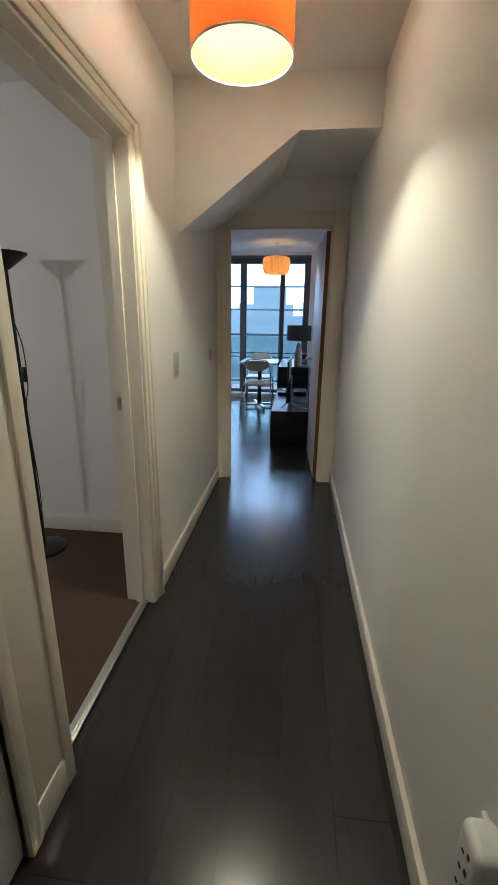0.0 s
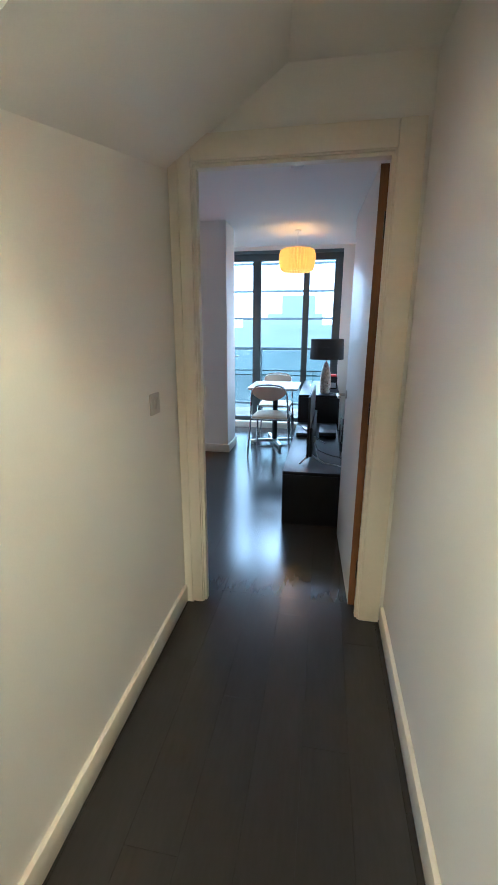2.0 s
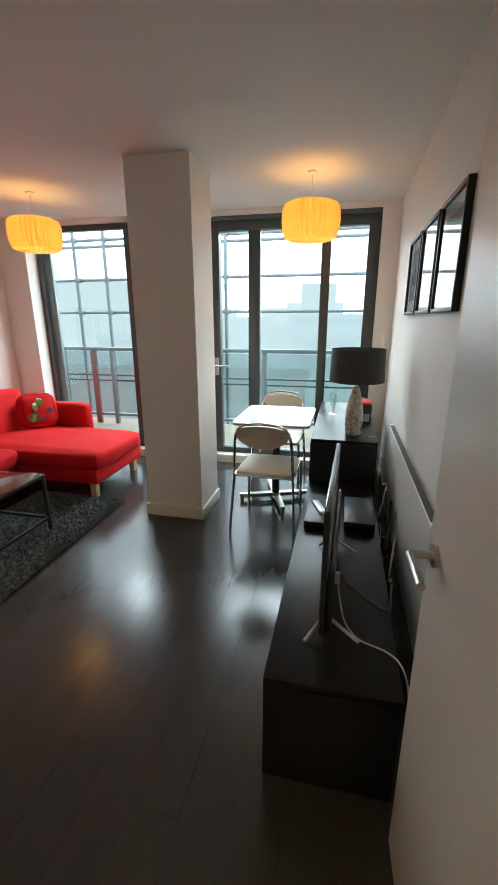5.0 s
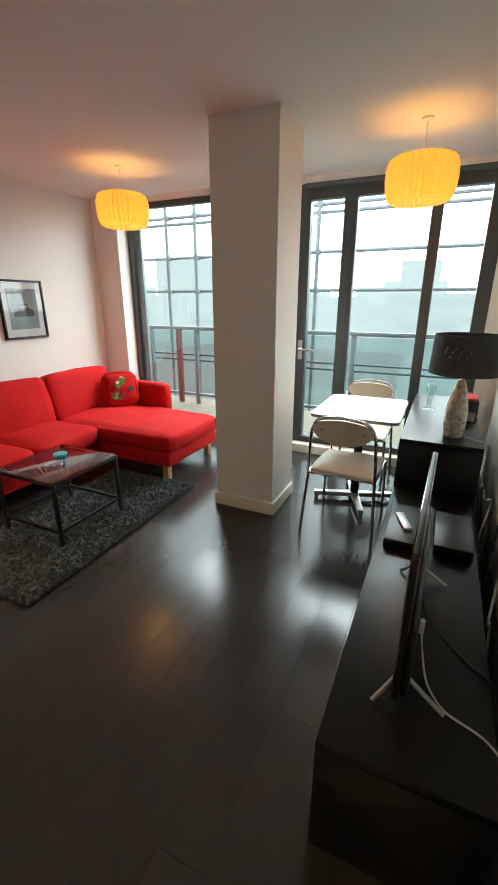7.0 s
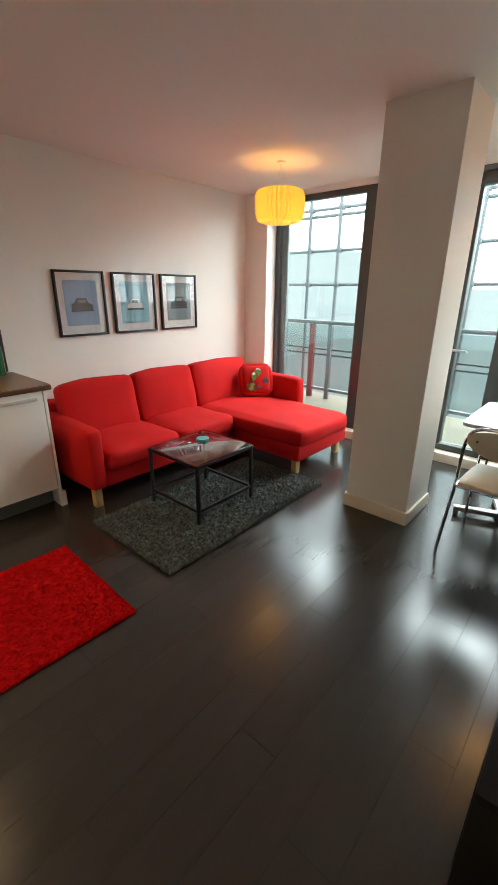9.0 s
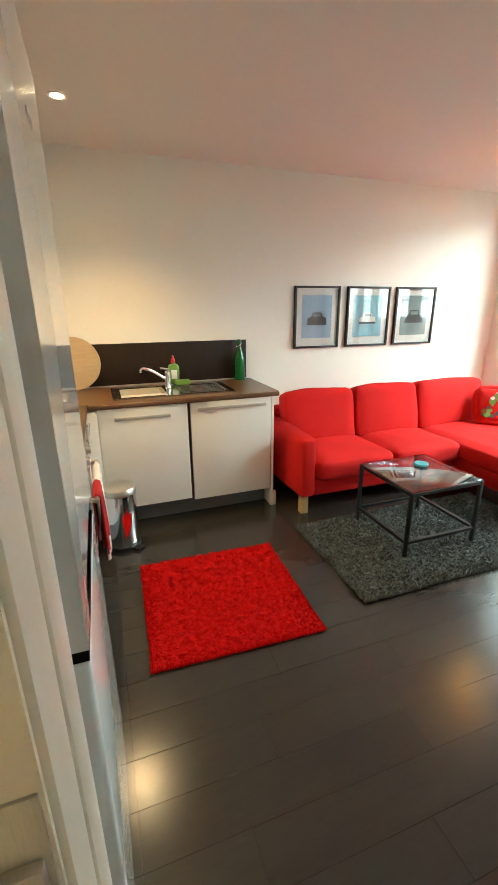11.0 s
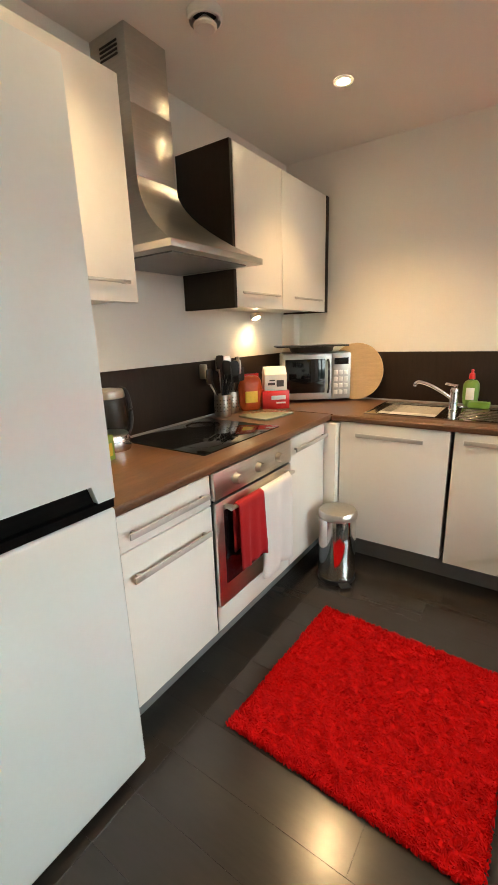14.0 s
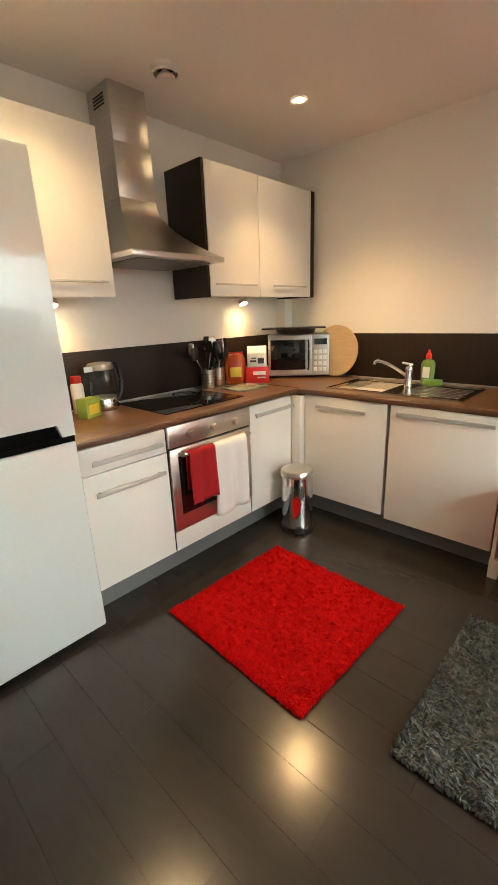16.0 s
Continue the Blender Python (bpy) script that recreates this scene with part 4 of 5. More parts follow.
rad = thing("radio", (0.36, 6.72, 0.712), "small black radio with a red top", "radio")
part("case", box(0.29, 6.66, 0.713, 0.42, 6.86, 0.86, 0.008), BLACK, rad)
part("top_panel", box(0.30, 6.67, 0.86, 0.41, 6.85, 0.875, 0.004), REDPLASTIC, rad, "red top panel")
part("speaker_grille", box(0.305, 6.657, 0.73, 0.405, 6.661, 0.79), SILVER, rad)
sp2 = thing("small_speaker", (0.35, 7.1, 0.712), "small black box speaker on the sideboard", "speaker")
part("case", box(0.28, 7.02, 0.713, 0.40, 7.16, 0.83, 0.006), BLACK, sp2)
part("cone", turned(lathe([(0.045, 0), (0.03, 0.004)], steps=20), pose(0.34, 7.02, 0.77, 90, 0, 0)), SILVER, sp2)

# dining table
dt = thing("dining_table", (-0.32, 6.70, 0), "small square white-topped dining table on a chrome pedestal", "dining table")
def rounded_slab(x0, y0, x1, y1, z0, z1, rad):
    out = []
    for cx, cy, a0 in ((x1 - rad, y1 - rad, 0), (x0 + rad, y1 - rad, 90), (x0 + rad, y0 + rad, 180), (x1 - rad, y0 + rad, 270)):
        out += [(cx + rad * math.cos(radians(a0 + 15 * k)), cy + rad * math.sin(radians(a0 + 15 * k))) for k in range(7)]
    return prism(out, z0, z1)


part("tabletop", rounded_slab(-0.612, 6.355, -0.028, 7.055, 0.724, 0.743, 0.05), WHITETOP, dt)
part("edge_band", rounded_slab(-0.614, 6.353, -0.026, 7.057, 0.7205, 0.7395, 0.052), SILVER, dt, "thin grey metal edge band")
part("pedestal", lathe([(0.032, 0.06), (0.032, 0.70), (0.10, 0.705), (0.10, 0.72)], (-0.32, 6.70), 24), BLACKSTEEL, dt)
for k in range(4):
    a = radians(20 + 90 * k)
    part("foot", join(turned(prism([(0, -0.028), (0.31, -0.018), (0.31, 0.018), (0, 0.028)], 0.03, 0.062), pose(-0.32, 6.70, 0, 0, 0, math.degrees(a) + 0)), turned(lathe([(0.016, 0.0), (0.018, 0.03)], (0.29, 0), 12), pose(-0.32, 6.70, 0, 0, 0, math.degrees(a)))), STEEL, dt)


# chairs
def chair():
    c = thing("dining_chair", (0, 0, 0), "chrome tube dining chair with cream padded seat and oval back", "chair", "chairs round the table")
    part("seat", cushion(-0.20, -0.20, 0.43, 0.20, 0.21, 0.465, 0.008, 0.017, 8, 2), CREAM, c, "cream padded seat")
    for s in (-1, 1):
        part("side_tube", tube(curve_points([(s * 0.235, -0.255, 0.0), (s * 0.222, -0.235, 0.22), (s * 0.208, -0.215, 0.44), (s * 0.20, -0.225, 0.62), (s * 0.185, -0.24, 0.74), (s * 0.135, -0.25, 0.805), (0, -0.255, 0.825)]), 0.010), CHROME, c)
        part("front_leg", tube([(s * 0.215, 0.215, 0.0), (s * 0.205, 0.19, 0.44)], 0.010), CHROME, c)
        part("seat_rail", tube([(s * 0.207, -0.215, 0.437), (s * 0.205, 0.19, 0.437)], 0.009), CHROME, c)
    part("cross_rail", tube([(-0.205, 0.19, 0.437), (0.205, 0.19, 0.437)], 0.009), CHROME, c)
    part("cross_rail", tube([(-0.207, -0.215, 0.437), (0.207, -0.215, 0.437)], 0.009), CHROME, c)
    pad = prism([(0.185 * math.cos(a), 0.755 + (0.052 if math.sin(a) > 0 else 0.105) * math.sin(a)) for a in [2 * math.pi * k / 36 for k in range(36)]], -0.254, -0.226, "y")
    part("back_pad", pad, CREAM, c, "oval cream back pad")
    for s in (-1, 1):
        part("screw", turned(lathe([(0.008, 0), (0.006, 0.004)], steps=10), pose(s * 0.13, -0.254, 0.74, 90)), CHROME, c)
    return c


ch = chair()
ch.matrix_basis = pose(-0.305, 6.285, 0, 0, 0, -2)
copy_thing(ch, pose(-0.36, 7.08, 0, 0, 0, 180))

# ---- kitchen ----
KF, SX = 3.48, -2.79     # front lines of the two runs
HANDLE = material("satin_handle_metal", (0.52, 0.50, 0.47), 0.45, 0.35, vary=0.05, stretch=(8, 8, 1))


def bar_handle(a, b, parent, horizontal="x", out=0.028, half=0.011):
    """A flat bar handle from a to b (world points on the front)."""
    a, b = Vector(a), Vector(b)
    o = Vector((0, out, 0)) if horizontal == "x" else Vector((out, 0, 0))
    lo = Vector((min(a.x, b.x), min(a.y, b.y), a.z - half))
    hi = Vector((max(a.x, b.x), max(a.y, b.y), a.z + half))
    if horizontal == "x":
        bm = join(box(lo.x, a.y + out - 0.007, lo.z, hi.x, a.y + out, hi.z, 0.002), box(lo.x + 0.02, a.y, a.z - 0.006, lo.x + 0.032, a.y + out, a.z + 0.006), box(hi.x - 0.032, a.y, a.z - 0.006, hi.x - 0.02, a.y + out, a.z + 0.006))
    else:
        bm = join(box(a.x + out - 0.007, lo.y, lo.z, a.x + out, hi.y, hi.z, 0.002), box(a.x, lo.y + 0.02, a.z - 0.006, a.x + out, lo.y + 0.032, a.z + 0.006), box(a.x, hi.y - 0.032, a.z - 0.006, a.x + out, hi.y - 0.02, a.z + 0.006))
    part("handle", bm, HANDLE, parent)


drawers = thing("drawer_unit", (-1.5, 3.2, 0), "cream kitchen base unit with drawers and steel bar handles", "kitchen cabinet", "base units")
part("body", box(-1.715, YK + 0.01, 0.16, -1.265, KF - 0.022, 0.86), CABINET, drawers)
d = part("drawer_front", box(-1.713, KF - 0.020, 0.738, -1.268, KF, 0.858, 0.002), CABINET, drawers)
bar_handle((-1.683, KF, 0.79), (-1.312, KF, 0.79), d)
d = part("drawer_front", box(-1.713, KF - 0.020, 0.165, -1.268, KF, 0.733, 0.002), CABINET, drawers)
bar_handle((-1.683, KF, 0.642), (-1.312, KF, 0.642), d)
corner = thing("corner_unit", (-2.55, 3.2, 0), "cream kitchen corner base unit with one door", "kitchen cabinet", "base units")
part("body", box(-3.40, YK + 0.01, 0.16, -2.318, KF - 0.022, 0.86), CABINET, corner)
d = part("door", box(-2.735, KF - 0.020, 0.165, -2.320, KF, 0.858, 0.002), CABINET, corner)
bar_handle((-2.735, KF, 0.795), (-2.36, KF, 0.795), d)
part("corner_post", box(-2.80, KF - 0.020, 0.165, -2.738, KF + 0.07, 0.858, 0.002), CABINET, corner)
sinku = thing("sink_unit", (-3.1, 3.85, 0), "cream base unit under the sink with a steel handle", "kitchen cabinet", "base units")
part("body", box(XL + 0.02, KF, 0.16, SX - 0.022, 4.13, 0.86), CABINET, sinku)
d = part("door", box(SX - 0.02, 3.556, 0.165, SX, 4.130, 0.866, 0.002), CABINET, sinku)
bar_handle((SX, 3.655, 0.80), (SX, 4.01, 0.80), d, "y")
dish = thing("dishwasher_unit", (-3.1, 4.45, 0), "cream front of a built-in appliance with a long bar handle", "kitchen cabinet", "base units")
part("body", box(XL + 0.02, 4.15, 0.14, SX - 0.022, 4.735, 0.86), PLINTH, dish)
d = part("door", box(SX - 0.02, 4.150, 0.150, SX + 0.002, 4.738, 0.880, 0.002), CABINET, dish)
bar_handle((SX + 0.002, 4.195, 0.822), (SX + 0.002, 4.690, 0.822), d, "y")
part("end_panel", box(XL + 0.01, 4.745, 0.0, SX - 0.002, 4.765, 0.868, 0.002), CABINET, dish)
part("end_foot", box(SX - 0.03, 4.742, 0.0, SX + 0.004, 4.790, 0.115, 0.004), CABINET, dish)
plinth = thing("plinth", (-2.7, 3.4, 0), "dark grey plinth under the kitchen units", "plinth", kind="structure")
part("board", box(-2.93, KF - 0.125, 0.0, -1.265, KF - 0.105, 0.158), PLINTH, plinth)
part("board", box(SX - 0.14, KF - 0.104, 0.0, SX - 0.12, 4.74, 0.139), PLINTH, plinth)

# worktop in two legs
wt = thing("worktop", (-2.8, 3.3, 0.87), "brown walnut-effect worktop with rounded front edge", "worktop")
part("slab", box(-2.80, YK + 0.002, 0.868, -1.255, KF + 0.022, 0.902, 0.010, 3), WORKTOP, wt)
# the sink leg is built around the bowl's opening
bowl = (-3.24, 3.715, -2.92, 4.03)
part("slab", join(box(XL + 0.002, YK + 0.002, 0.868, -2.80, bowl[1], 0.902), box(XL + 0.002, bowl[3], 0.868, -2.80, 4.80, 0.902), box(XL + 0.002, bowl[1], 0.868, bowl[0], bowl[3], 0.902), box(bowl[2], bowl[1], 0.868, -2.80, bowl[3], 0.902), box(-2.805, KF + 0.022, 0.868, SX + 0.02, 4.80, 0.902, 0.010, 3)), WORKTOP2, wt)
spl = thing("splashback", (-3.0, 2.9, 0.9), "dark wenge splashback strip above the worktop", "splashback", kind="structure")
part("panel", box(XL + 0.012, YK, 0.9025, -1.26, YK + 0.012, 1.222, 0.001), WENGE, spl)
part("panel", box(XL, YK + 0.012, 0.9025, XL + 0.012, 4.77, 1.222, 0.001), WENGE, spl)
part("seal", join(box(-3.40, YK + 0.012, 0.902, -1.26, YK + 0.022, 0.910), box(XL + 0.012, YK + 0.03, 0.902, XL + 0.02, 4.77, 0.910)), SILVER, spl)

# sink with drainer and tap
sk = thing("sink", (-3.08, 4.05, 0.9), "stainless steel inset sink with a drainer", "sink")
rim = join(box(-3.30, 3.66, 0.902, bowl[0], 4.50, 0.907), box(bowl[2], 3.66, 0.902, -2.875, 4.50, 0.907), box(bowl[0], 3.66, 0.902, bowl[2], bowl[1], 0.907), box(bowl[0], bowl[3], 0.902, bowl[2], 4.50, 0.907))
part("rim", rim, SINKSTEEL, sk)
part("lip", join(box(-3.30, 3.66, 0.907, -3.292, 4.50, 0.911), box(-2.883, 3.66, 0.907, -2.875, 4.50, 0.911), box(-3.292, 4.492, 0.907, -2.883, 4.50, 0.911), box(-3.292, 3.66, 0.907, -2.883, 3.668, 0.911)), SINKSTEEL, sk)
part("bowl", join(box(bowl[0], bowl[1], 0.76, bowl[2], bowl[3], 0.763), box(bowl[0], bowl[1], 0.763, bowl[0] + 0.003, bowl[3], 0.906), box(bowl[2] - 0.003, bowl[1], 0.763, bowl[2], bowl[3], 0.906), box(bowl[0] + 0.003, bowl[1], 0.763, bowl[2] - 0.003, bowl[1] + 0.003, 0.906), box(bowl[0] + 0.003, bowl[3] - 0.003, 0.763, bowl[2] - 0.003, bowl[3], 0.906)), SINKSTEEL, sk)
for i in range(7):
    part("drainer_rib", box(-3.22 + i * 0.045, 4.13, 0.907, -3.205 + i * 0.045, 4.46, 0.910, 0.001), SINKSTEEL, sk)
part("plughole", turned(lathe([(0.035, 0.763), (0.03, 0.766)], steps=20), pose(-3.08, 3.87, 0)), CHROME, sk)
tap = thing("mixer_tap", (-3.20, 4.07, 0.907), "chrome single-lever mixer tap beside the sink", "tap")
part("body", lathe([(0.026, 0.907), (0.024, 0.915), (0.022, 1.0), (0.024, 1.02), (0.018, 1.032)], (-3.20, 4.07), 24), CHROME, tap)
part("spout", tube(curve_points([(-3.20, 4.07, 0.96), (-3.18, 4.02, 1.0), (-3.15, 3.95, 1.045), (-3.125, 3.895, 1.065), (-3.12, 3.875, 1.055), (-3.12, 3.872, 1.04)]), 0.010), CHROME, tap)
part("lever", tube([(-3.20, 4.07, 1.03), (-3.215, 4.085, 1.04), (-3.215, 4.02, 1.05)], 0.008), CHROME, tap)

# oven with knobs, towels
ov = thing("oven", (-2.02, 3.45, 0.17), "stainless steel built-in oven with a dark glass door", "oven")
part("body", box(-2.314, YK + 0.02, 0.17, -1.719, KF - 0.004, 0.86), BLACK, ov)
part("control_panel", box(-2.314, KF - 0.004, 0.752, -1.719, KF + 0.016, 0.864, 0.003), STEEL, ov)
for x in (-2.185, -2.02, -1.855):
    part("knob", turned(lathe([(0.024, 0), (0.022, 0.008), (0.019, 0.022), (0.017, 0.024)], steps=24), pose(x, KF + 0.016, 0.806, -90)), STEEL, ov, "round steel knob")
dr = part("door", box(-2.312, KF - 0.002, 0.285, -1.721, KF + 0.016, 0.742, 0.003), STEEL, ov)
part("door_glass", box(-2.265, KF + 0.015, 0.375, -1.768, KF + 0.019, 0.70, 0.001), BLACKGLASS, dr)
part("door_handle", join(tube([(-2.27, KF + 0.055, 0.715), (-1.765, KF + 0.055, 0.715)], 0.009), box(-2.265, KF + 0.012, 0.708, -2.245, KF + 0.055, 0.722), box(-1.79, KF + 0.012, 0.708, -1.77, KF + 0.055, 0.722)), STEEL, dr)
part("lower_panel", box(-2.312, KF - 0.02, 0.165, -1.721, KF, 0.282, 0.002), CABINET, ov)


def towel(name, label, x0, x1, z_front, z_back, mat, seed):
    """A towel folded over the oven handle: two hanging sheets joined over the bar."""
    t = thing(name, ((x0 + x1) / 2, KF + 0.06, 0.7), label, "towel", "towels on the oven")
    bm = bmesh.new()
    n, m = 14, 26
    top = 0.729
    L1, L2 = top - z_front, top - z_back
    rows = []
    for j in range(m + 1):
        s = -L2 + (L1 + L2) * j / m
        row = []
        for i in range(n + 1):
            u = i / n
            x = x0 + (x1 - x0) * u
            hang = abs(s)
            fold = 0.010 * math.sin(u * 8 + seed) * min(1, hang * 4) + 0.006 * math.sin(u * 17 + seed * 2) * min(1, hang * 4)
            side = 1 if s > 0 else -1
            bend = min(1, hang / 0.02)
            y = KF + 0.055 + side * 0.015 * bend + (fold if s > 0 else min(0.0, fold) * 0.3)
            z = top - max(0, hang - 0.008) + 0.008 * noise.noise(Vector((u * 3, seed, 0))) * hang * 6
            row.append(bm.verts.new((x + 0.012 * math.sin(hang * 9 + seed) * hang, y, z)))
        rows.append(row)
    for a, b in zip(rows, rows[1:]):
        for i in range(n):
            bm.faces.new((a[i], a[i + 1], b[i + 1], b[i]))
    ob = part("cloth", bm, mat, t, smooth=180)
    mod = ob.modifiers.new("thickness", "SOLIDIFY")
    mod.thickness, mod.offset = 0.006, 0
    return t


towel("hand_towel", "red towel hanging over the oven handle", -1.975, -1.80, 0.425, 0.50, REDTOWEL, 1.0)
towel("hand_towel", "white towel hanging over the oven handle", -2.222, -1.968, 0.285, 0.40, WHITETOWEL, 2.3)

hob = thing("hob", (-2.05, 3.1, 0.902), "black glass ceramic hob set in the worktop", "hob")
part("glass", box(-2.37, 2.905, 0.9022, -1.785, 3.40, 0.908, 0.002), BLACKGLASS, hob)
for x, y, r in ((-1.93, 3.02, 0.075), (-2.22, 3.02, 0.09), (-1.93, 3.27, 0.09), (-2.22, 3.27, 0.075)):
    part("ring_mark", lathe([(r, 0.9081), (r - 0.003, 0.9085), (r - 0.004, 0.9081)], (x, y), 40, cap=False), BLACKGLASS, hob)

# wall units
UF = 3.19
wu1 = thing("wall_unit", (-1.5, 3.0, 1.49), "cream wall cabinet beside the cooker hood", "kitchen cabinet", "wall units")
part("body", box(-1.71, YK + 0.002, 1.50, -1.10, UF - 0.02, 2.20), CABINET, wu1)
d = part("door", box(-1.708, UF - 0.019, 1.49, -1.102, UF, 2.205, 0.002), CABINET, wu1)
bar_handle((-1.67, UF, 1.558), (-1.36, UF, 1.558), d, "x", 0.016, 0.0055)
wu2 = thing("wall_unit", (-2.85, 3.0, 1.50), "double cream wall cabinet with dark wenge end panels", "kitchen cabinet", "wall units")
part("body", box(-3.36, YK + 0.002, 1.505, -2.338, UF - 0.02, 2.205), CABINET, wu2)
for a, b, ha, hb in ((-2.783, -2.340, -2.742, -2.372), (-3.362, -2.787, -3.296, -2.911)):
    d = part("door", box(a, UF - 0.019, 1.495, b, UF, 2.212, 0.002), CABINET, wu2)
    bar_handle((ha, UF, 1.566), (hb, UF, 1.566), d, "x", 0.016, 0.0055)
part("end_panel", box(-2.337, YK + 0.002, 1.492, -2.315, UF, 2.214, 0.001), WENGE, wu2, "dark wenge end panel")
part("end_panel", box(-3.405, YK + 0.002, 1.492, -3.364, UF + 0.002, 2.214, 0.001), WENGE, wu2, "dark wenge end panel")
for x in (-2.88, -1.49):
    u = thing("under_cabinet_light", (x, 2.93, 1.49), "small steel downlight under the wall cabinet, lit", "light", "under-cabinet lights")
    tilt = pose(x, 2.935, 1.472, 24, 0, 0)
    part("housing", turned(lathe([(0.022, -0.014), (0.034, -0.012), (0.036, 0.0), (0.036, 0.012), (0.02, 0.018)], steps=24), tilt), STEEL, u)
    part("lens", turned(lathe([(0.020, -0.018), (0.024, -0.0145)], steps=20), tilt), SPOTGLOW, u)
solid("pipe_boxing", box(-3.43, YK, 1.222, -3.34, YK + 0.10, 1.492, 0.003), WALL, "painted pipe boxing in the kitchen corner", "boxing")

# cooker hood
hd = thing("cooker_hood", (-2.03, 3.05, 1.65), "stainless steel chimney cooker hood above the hob", "cooker hood")
def hood_body():
    bm = bmesh.new()
    levels = []
    for k in range(11):
        u = k / 10
        f = (1 - u) ** 1.9
        levels.append((1.688 + 0.29 * u, -2.085 - 0.198 * f, -1.868 + 0.152 * f, YK, 3.068 + 0.296 * f))
    rings = []
    for z, x0, x1, y0, y1 in levels:
        rings.append([bm.verts.new(p) for p in ((x0, y0, z), (x1, y0, z), (x1, y1, z), (x0, y1, z))])
    for a, b in zip(rings, rings[1:]):
        for k in range(4):
            bm.faces.new((a[k], a[(k + 1) % 4], b[(k + 1) % 4], b[k]))
    bm.faces.new(rings[0])
    bm.faces.new(rings[-1])
    bmesh.ops.recalc_face_normals(bm, faces=bm.faces)
    return bm
part("canopy", hood_body(), STEEL, hd, smooth=25)
part("lip", box(-2.287, YK + 0.002, 1.662, -1.712, 3.374, 1.688, 0.002), STEEL, hd)
part("chimney", box(-2.085, YK + 0.002, 1.978, -1.868, 3.068, 2.225, 0.003), STEEL, hd)
part("chimney_sleeve", box(-2.081, YK + 0.002, 2.226, -1.872, 3.064, CZ - 0.001, 0.002), STEEL, hd)
part("vent_slots", join(*[box(-1.8735, 2.92, 2.385 + 0.014 * k, -1.870, 3.02, 2.392 + 0.014 * k) for k in range(4)]), BLACK, hd)
part("filter", box(-2.23, YK + 0.05, 1.656, -1.77, 3.32, 1.6615), PLINTH, hd)

# fridge freezer
fr = thing("fridge_freezer", (-0.965, 3.2, 0), "tall white fridge freezer with black grip recess between its doors", "fridge")
part("body", box(-1.245, YK + 0.02, 0.03, -0.685, 3.475, 1.935, 0.006), FRIDGE, fr)
part("lower_door", box(-1.247, 3.481, 0.035, -0.680, 3.547, 0.925, 0.012, 3), FRIDGE, fr)
part("upper_door", join(prism([(-1.247, 0.952), (-1.195, 0.952), (-1.18, 1.002), (-0.775, 1.002), (-0.755, 0.952), (-0.680, 0.952), (-0.680, 1.94), (-1.247, 1.94)], 3.481, 3.547, "y")), FRIDGE, fr)
part("grip_recess", box(-1.240, 3.477, 0.922, -0.688, 3.525, 1.01), GAPBLACK, fr, "black grip recess")
part("grip_trim", box(-1.243, 3.483, 0.927, -0.684, 3.545, 0.950), GAPBLACK, fr, "black trim along the door gap")
part("seal", join(box(-1.24, 3.474, 0.05, -0.69, 3.482, 0.92), box(-1.24, 3.474, 1.01, -0.69, 3.482, 1.93)), PLINTH, fr)
part("badge", join(*[box(-1.035 + 0.0085 * k, 3.5465, 1.772, -1.030 + 0.0085 * k, 3.5482, 1.783 + (0.006 if k in (0, 2, 6) else 0)) for k in range(8)]), SILVER, fr)
part("foot", box(-1.23, 3.44, 0, -1.20, 3.47, 0.04), BLACK, fr)
part("foot", box(-0.73, 3.44, 0, -0.70, 3.47, 0.04), BLACK, fr)

# pedal bin
bn = thing("pedal_bin", (-2.60, 3.63, 0), "polished steel pedal bin with a domed lid", "bin")
part("body", lathe([(0.098, 0.025), (0.102, 0.03), (0.102, 0.375), (0.10, 0.38)], (-2.60, 3.63), 40), CHROME, bn)
part("base_ring", lathe([(0.105, 0.0), (0.106, 0.025), (0.10, 0.03)], (-2.60, 3.63), 40), BLACK, bn)
part("lid", lathe([(0.107, 0.378), (0.108, 0.40), (0.098, 0.416), (0.06, 0.428), (0.01, 0.432)], (-2.60, 3.63), 40), STEEL, bn, "brushed steel lid")
part("pedal", turned(box(-0.03, 0.09, 0.008, 0.03, 0.145, 0.02, 0.004), pose(-2.60, 3.63, 0, 0, 0, -45)), BLACK, bn)

# microwave and what stands on it
mwv = thing("microwave", (-3.17, 3.14, 0.902), "silver microwave oven standing across the corner", "microwave")
mm = pose(-3.272, 3.145, 0.902, 0, 0, -54) @ Matrix.Diagonal((1.0, 1, 1.28, 1))
part("case", turned(box(-0.23, -0.02, 0.012, 0.23, 0.14, 0.255, 0.006), mm), SILVER, mwv)
dd = part("door", turned(box(-0.10, 0.14, 0.018, 0.228, 0.158, 0.25, 0.004), mm), SILVER, mwv)
part("window", turned(box(-0.055, 0.157, 0.05, 0.21, 0.161, 0.225, 0.002), mm), BLACKGLASS, dd)
part("door_bar", turned(tube(curve_points([(-0.075, 0.158, 0.05), (-0.078, 0.178, 0.08), (-0.078, 0.178, 0.19), (-0.075, 0.158, 0.22)]), 0.007, 8), mm), BLACK, dd)
part("control_panel", turned(box(-0.228, 0.14, 0.018, -0.104, 0.156, 0.25, 0.004), mm), SILVER, mwv)
part("display", turned(box(-0.212, 0.155, 0.195, -0.118, 0.158, 0.228), mm), BLACKGLASS, mwv)
for r in range(4):
    for c in range(3):
        part("button", turned(box(-0.21 + c * 0.034, 0.155, 0.04 + r * 0.034, -0.184 + c * 0.034, 0.159, 0.062 + r * 0.034, 0.002), mm), PLASTIC, mwv)
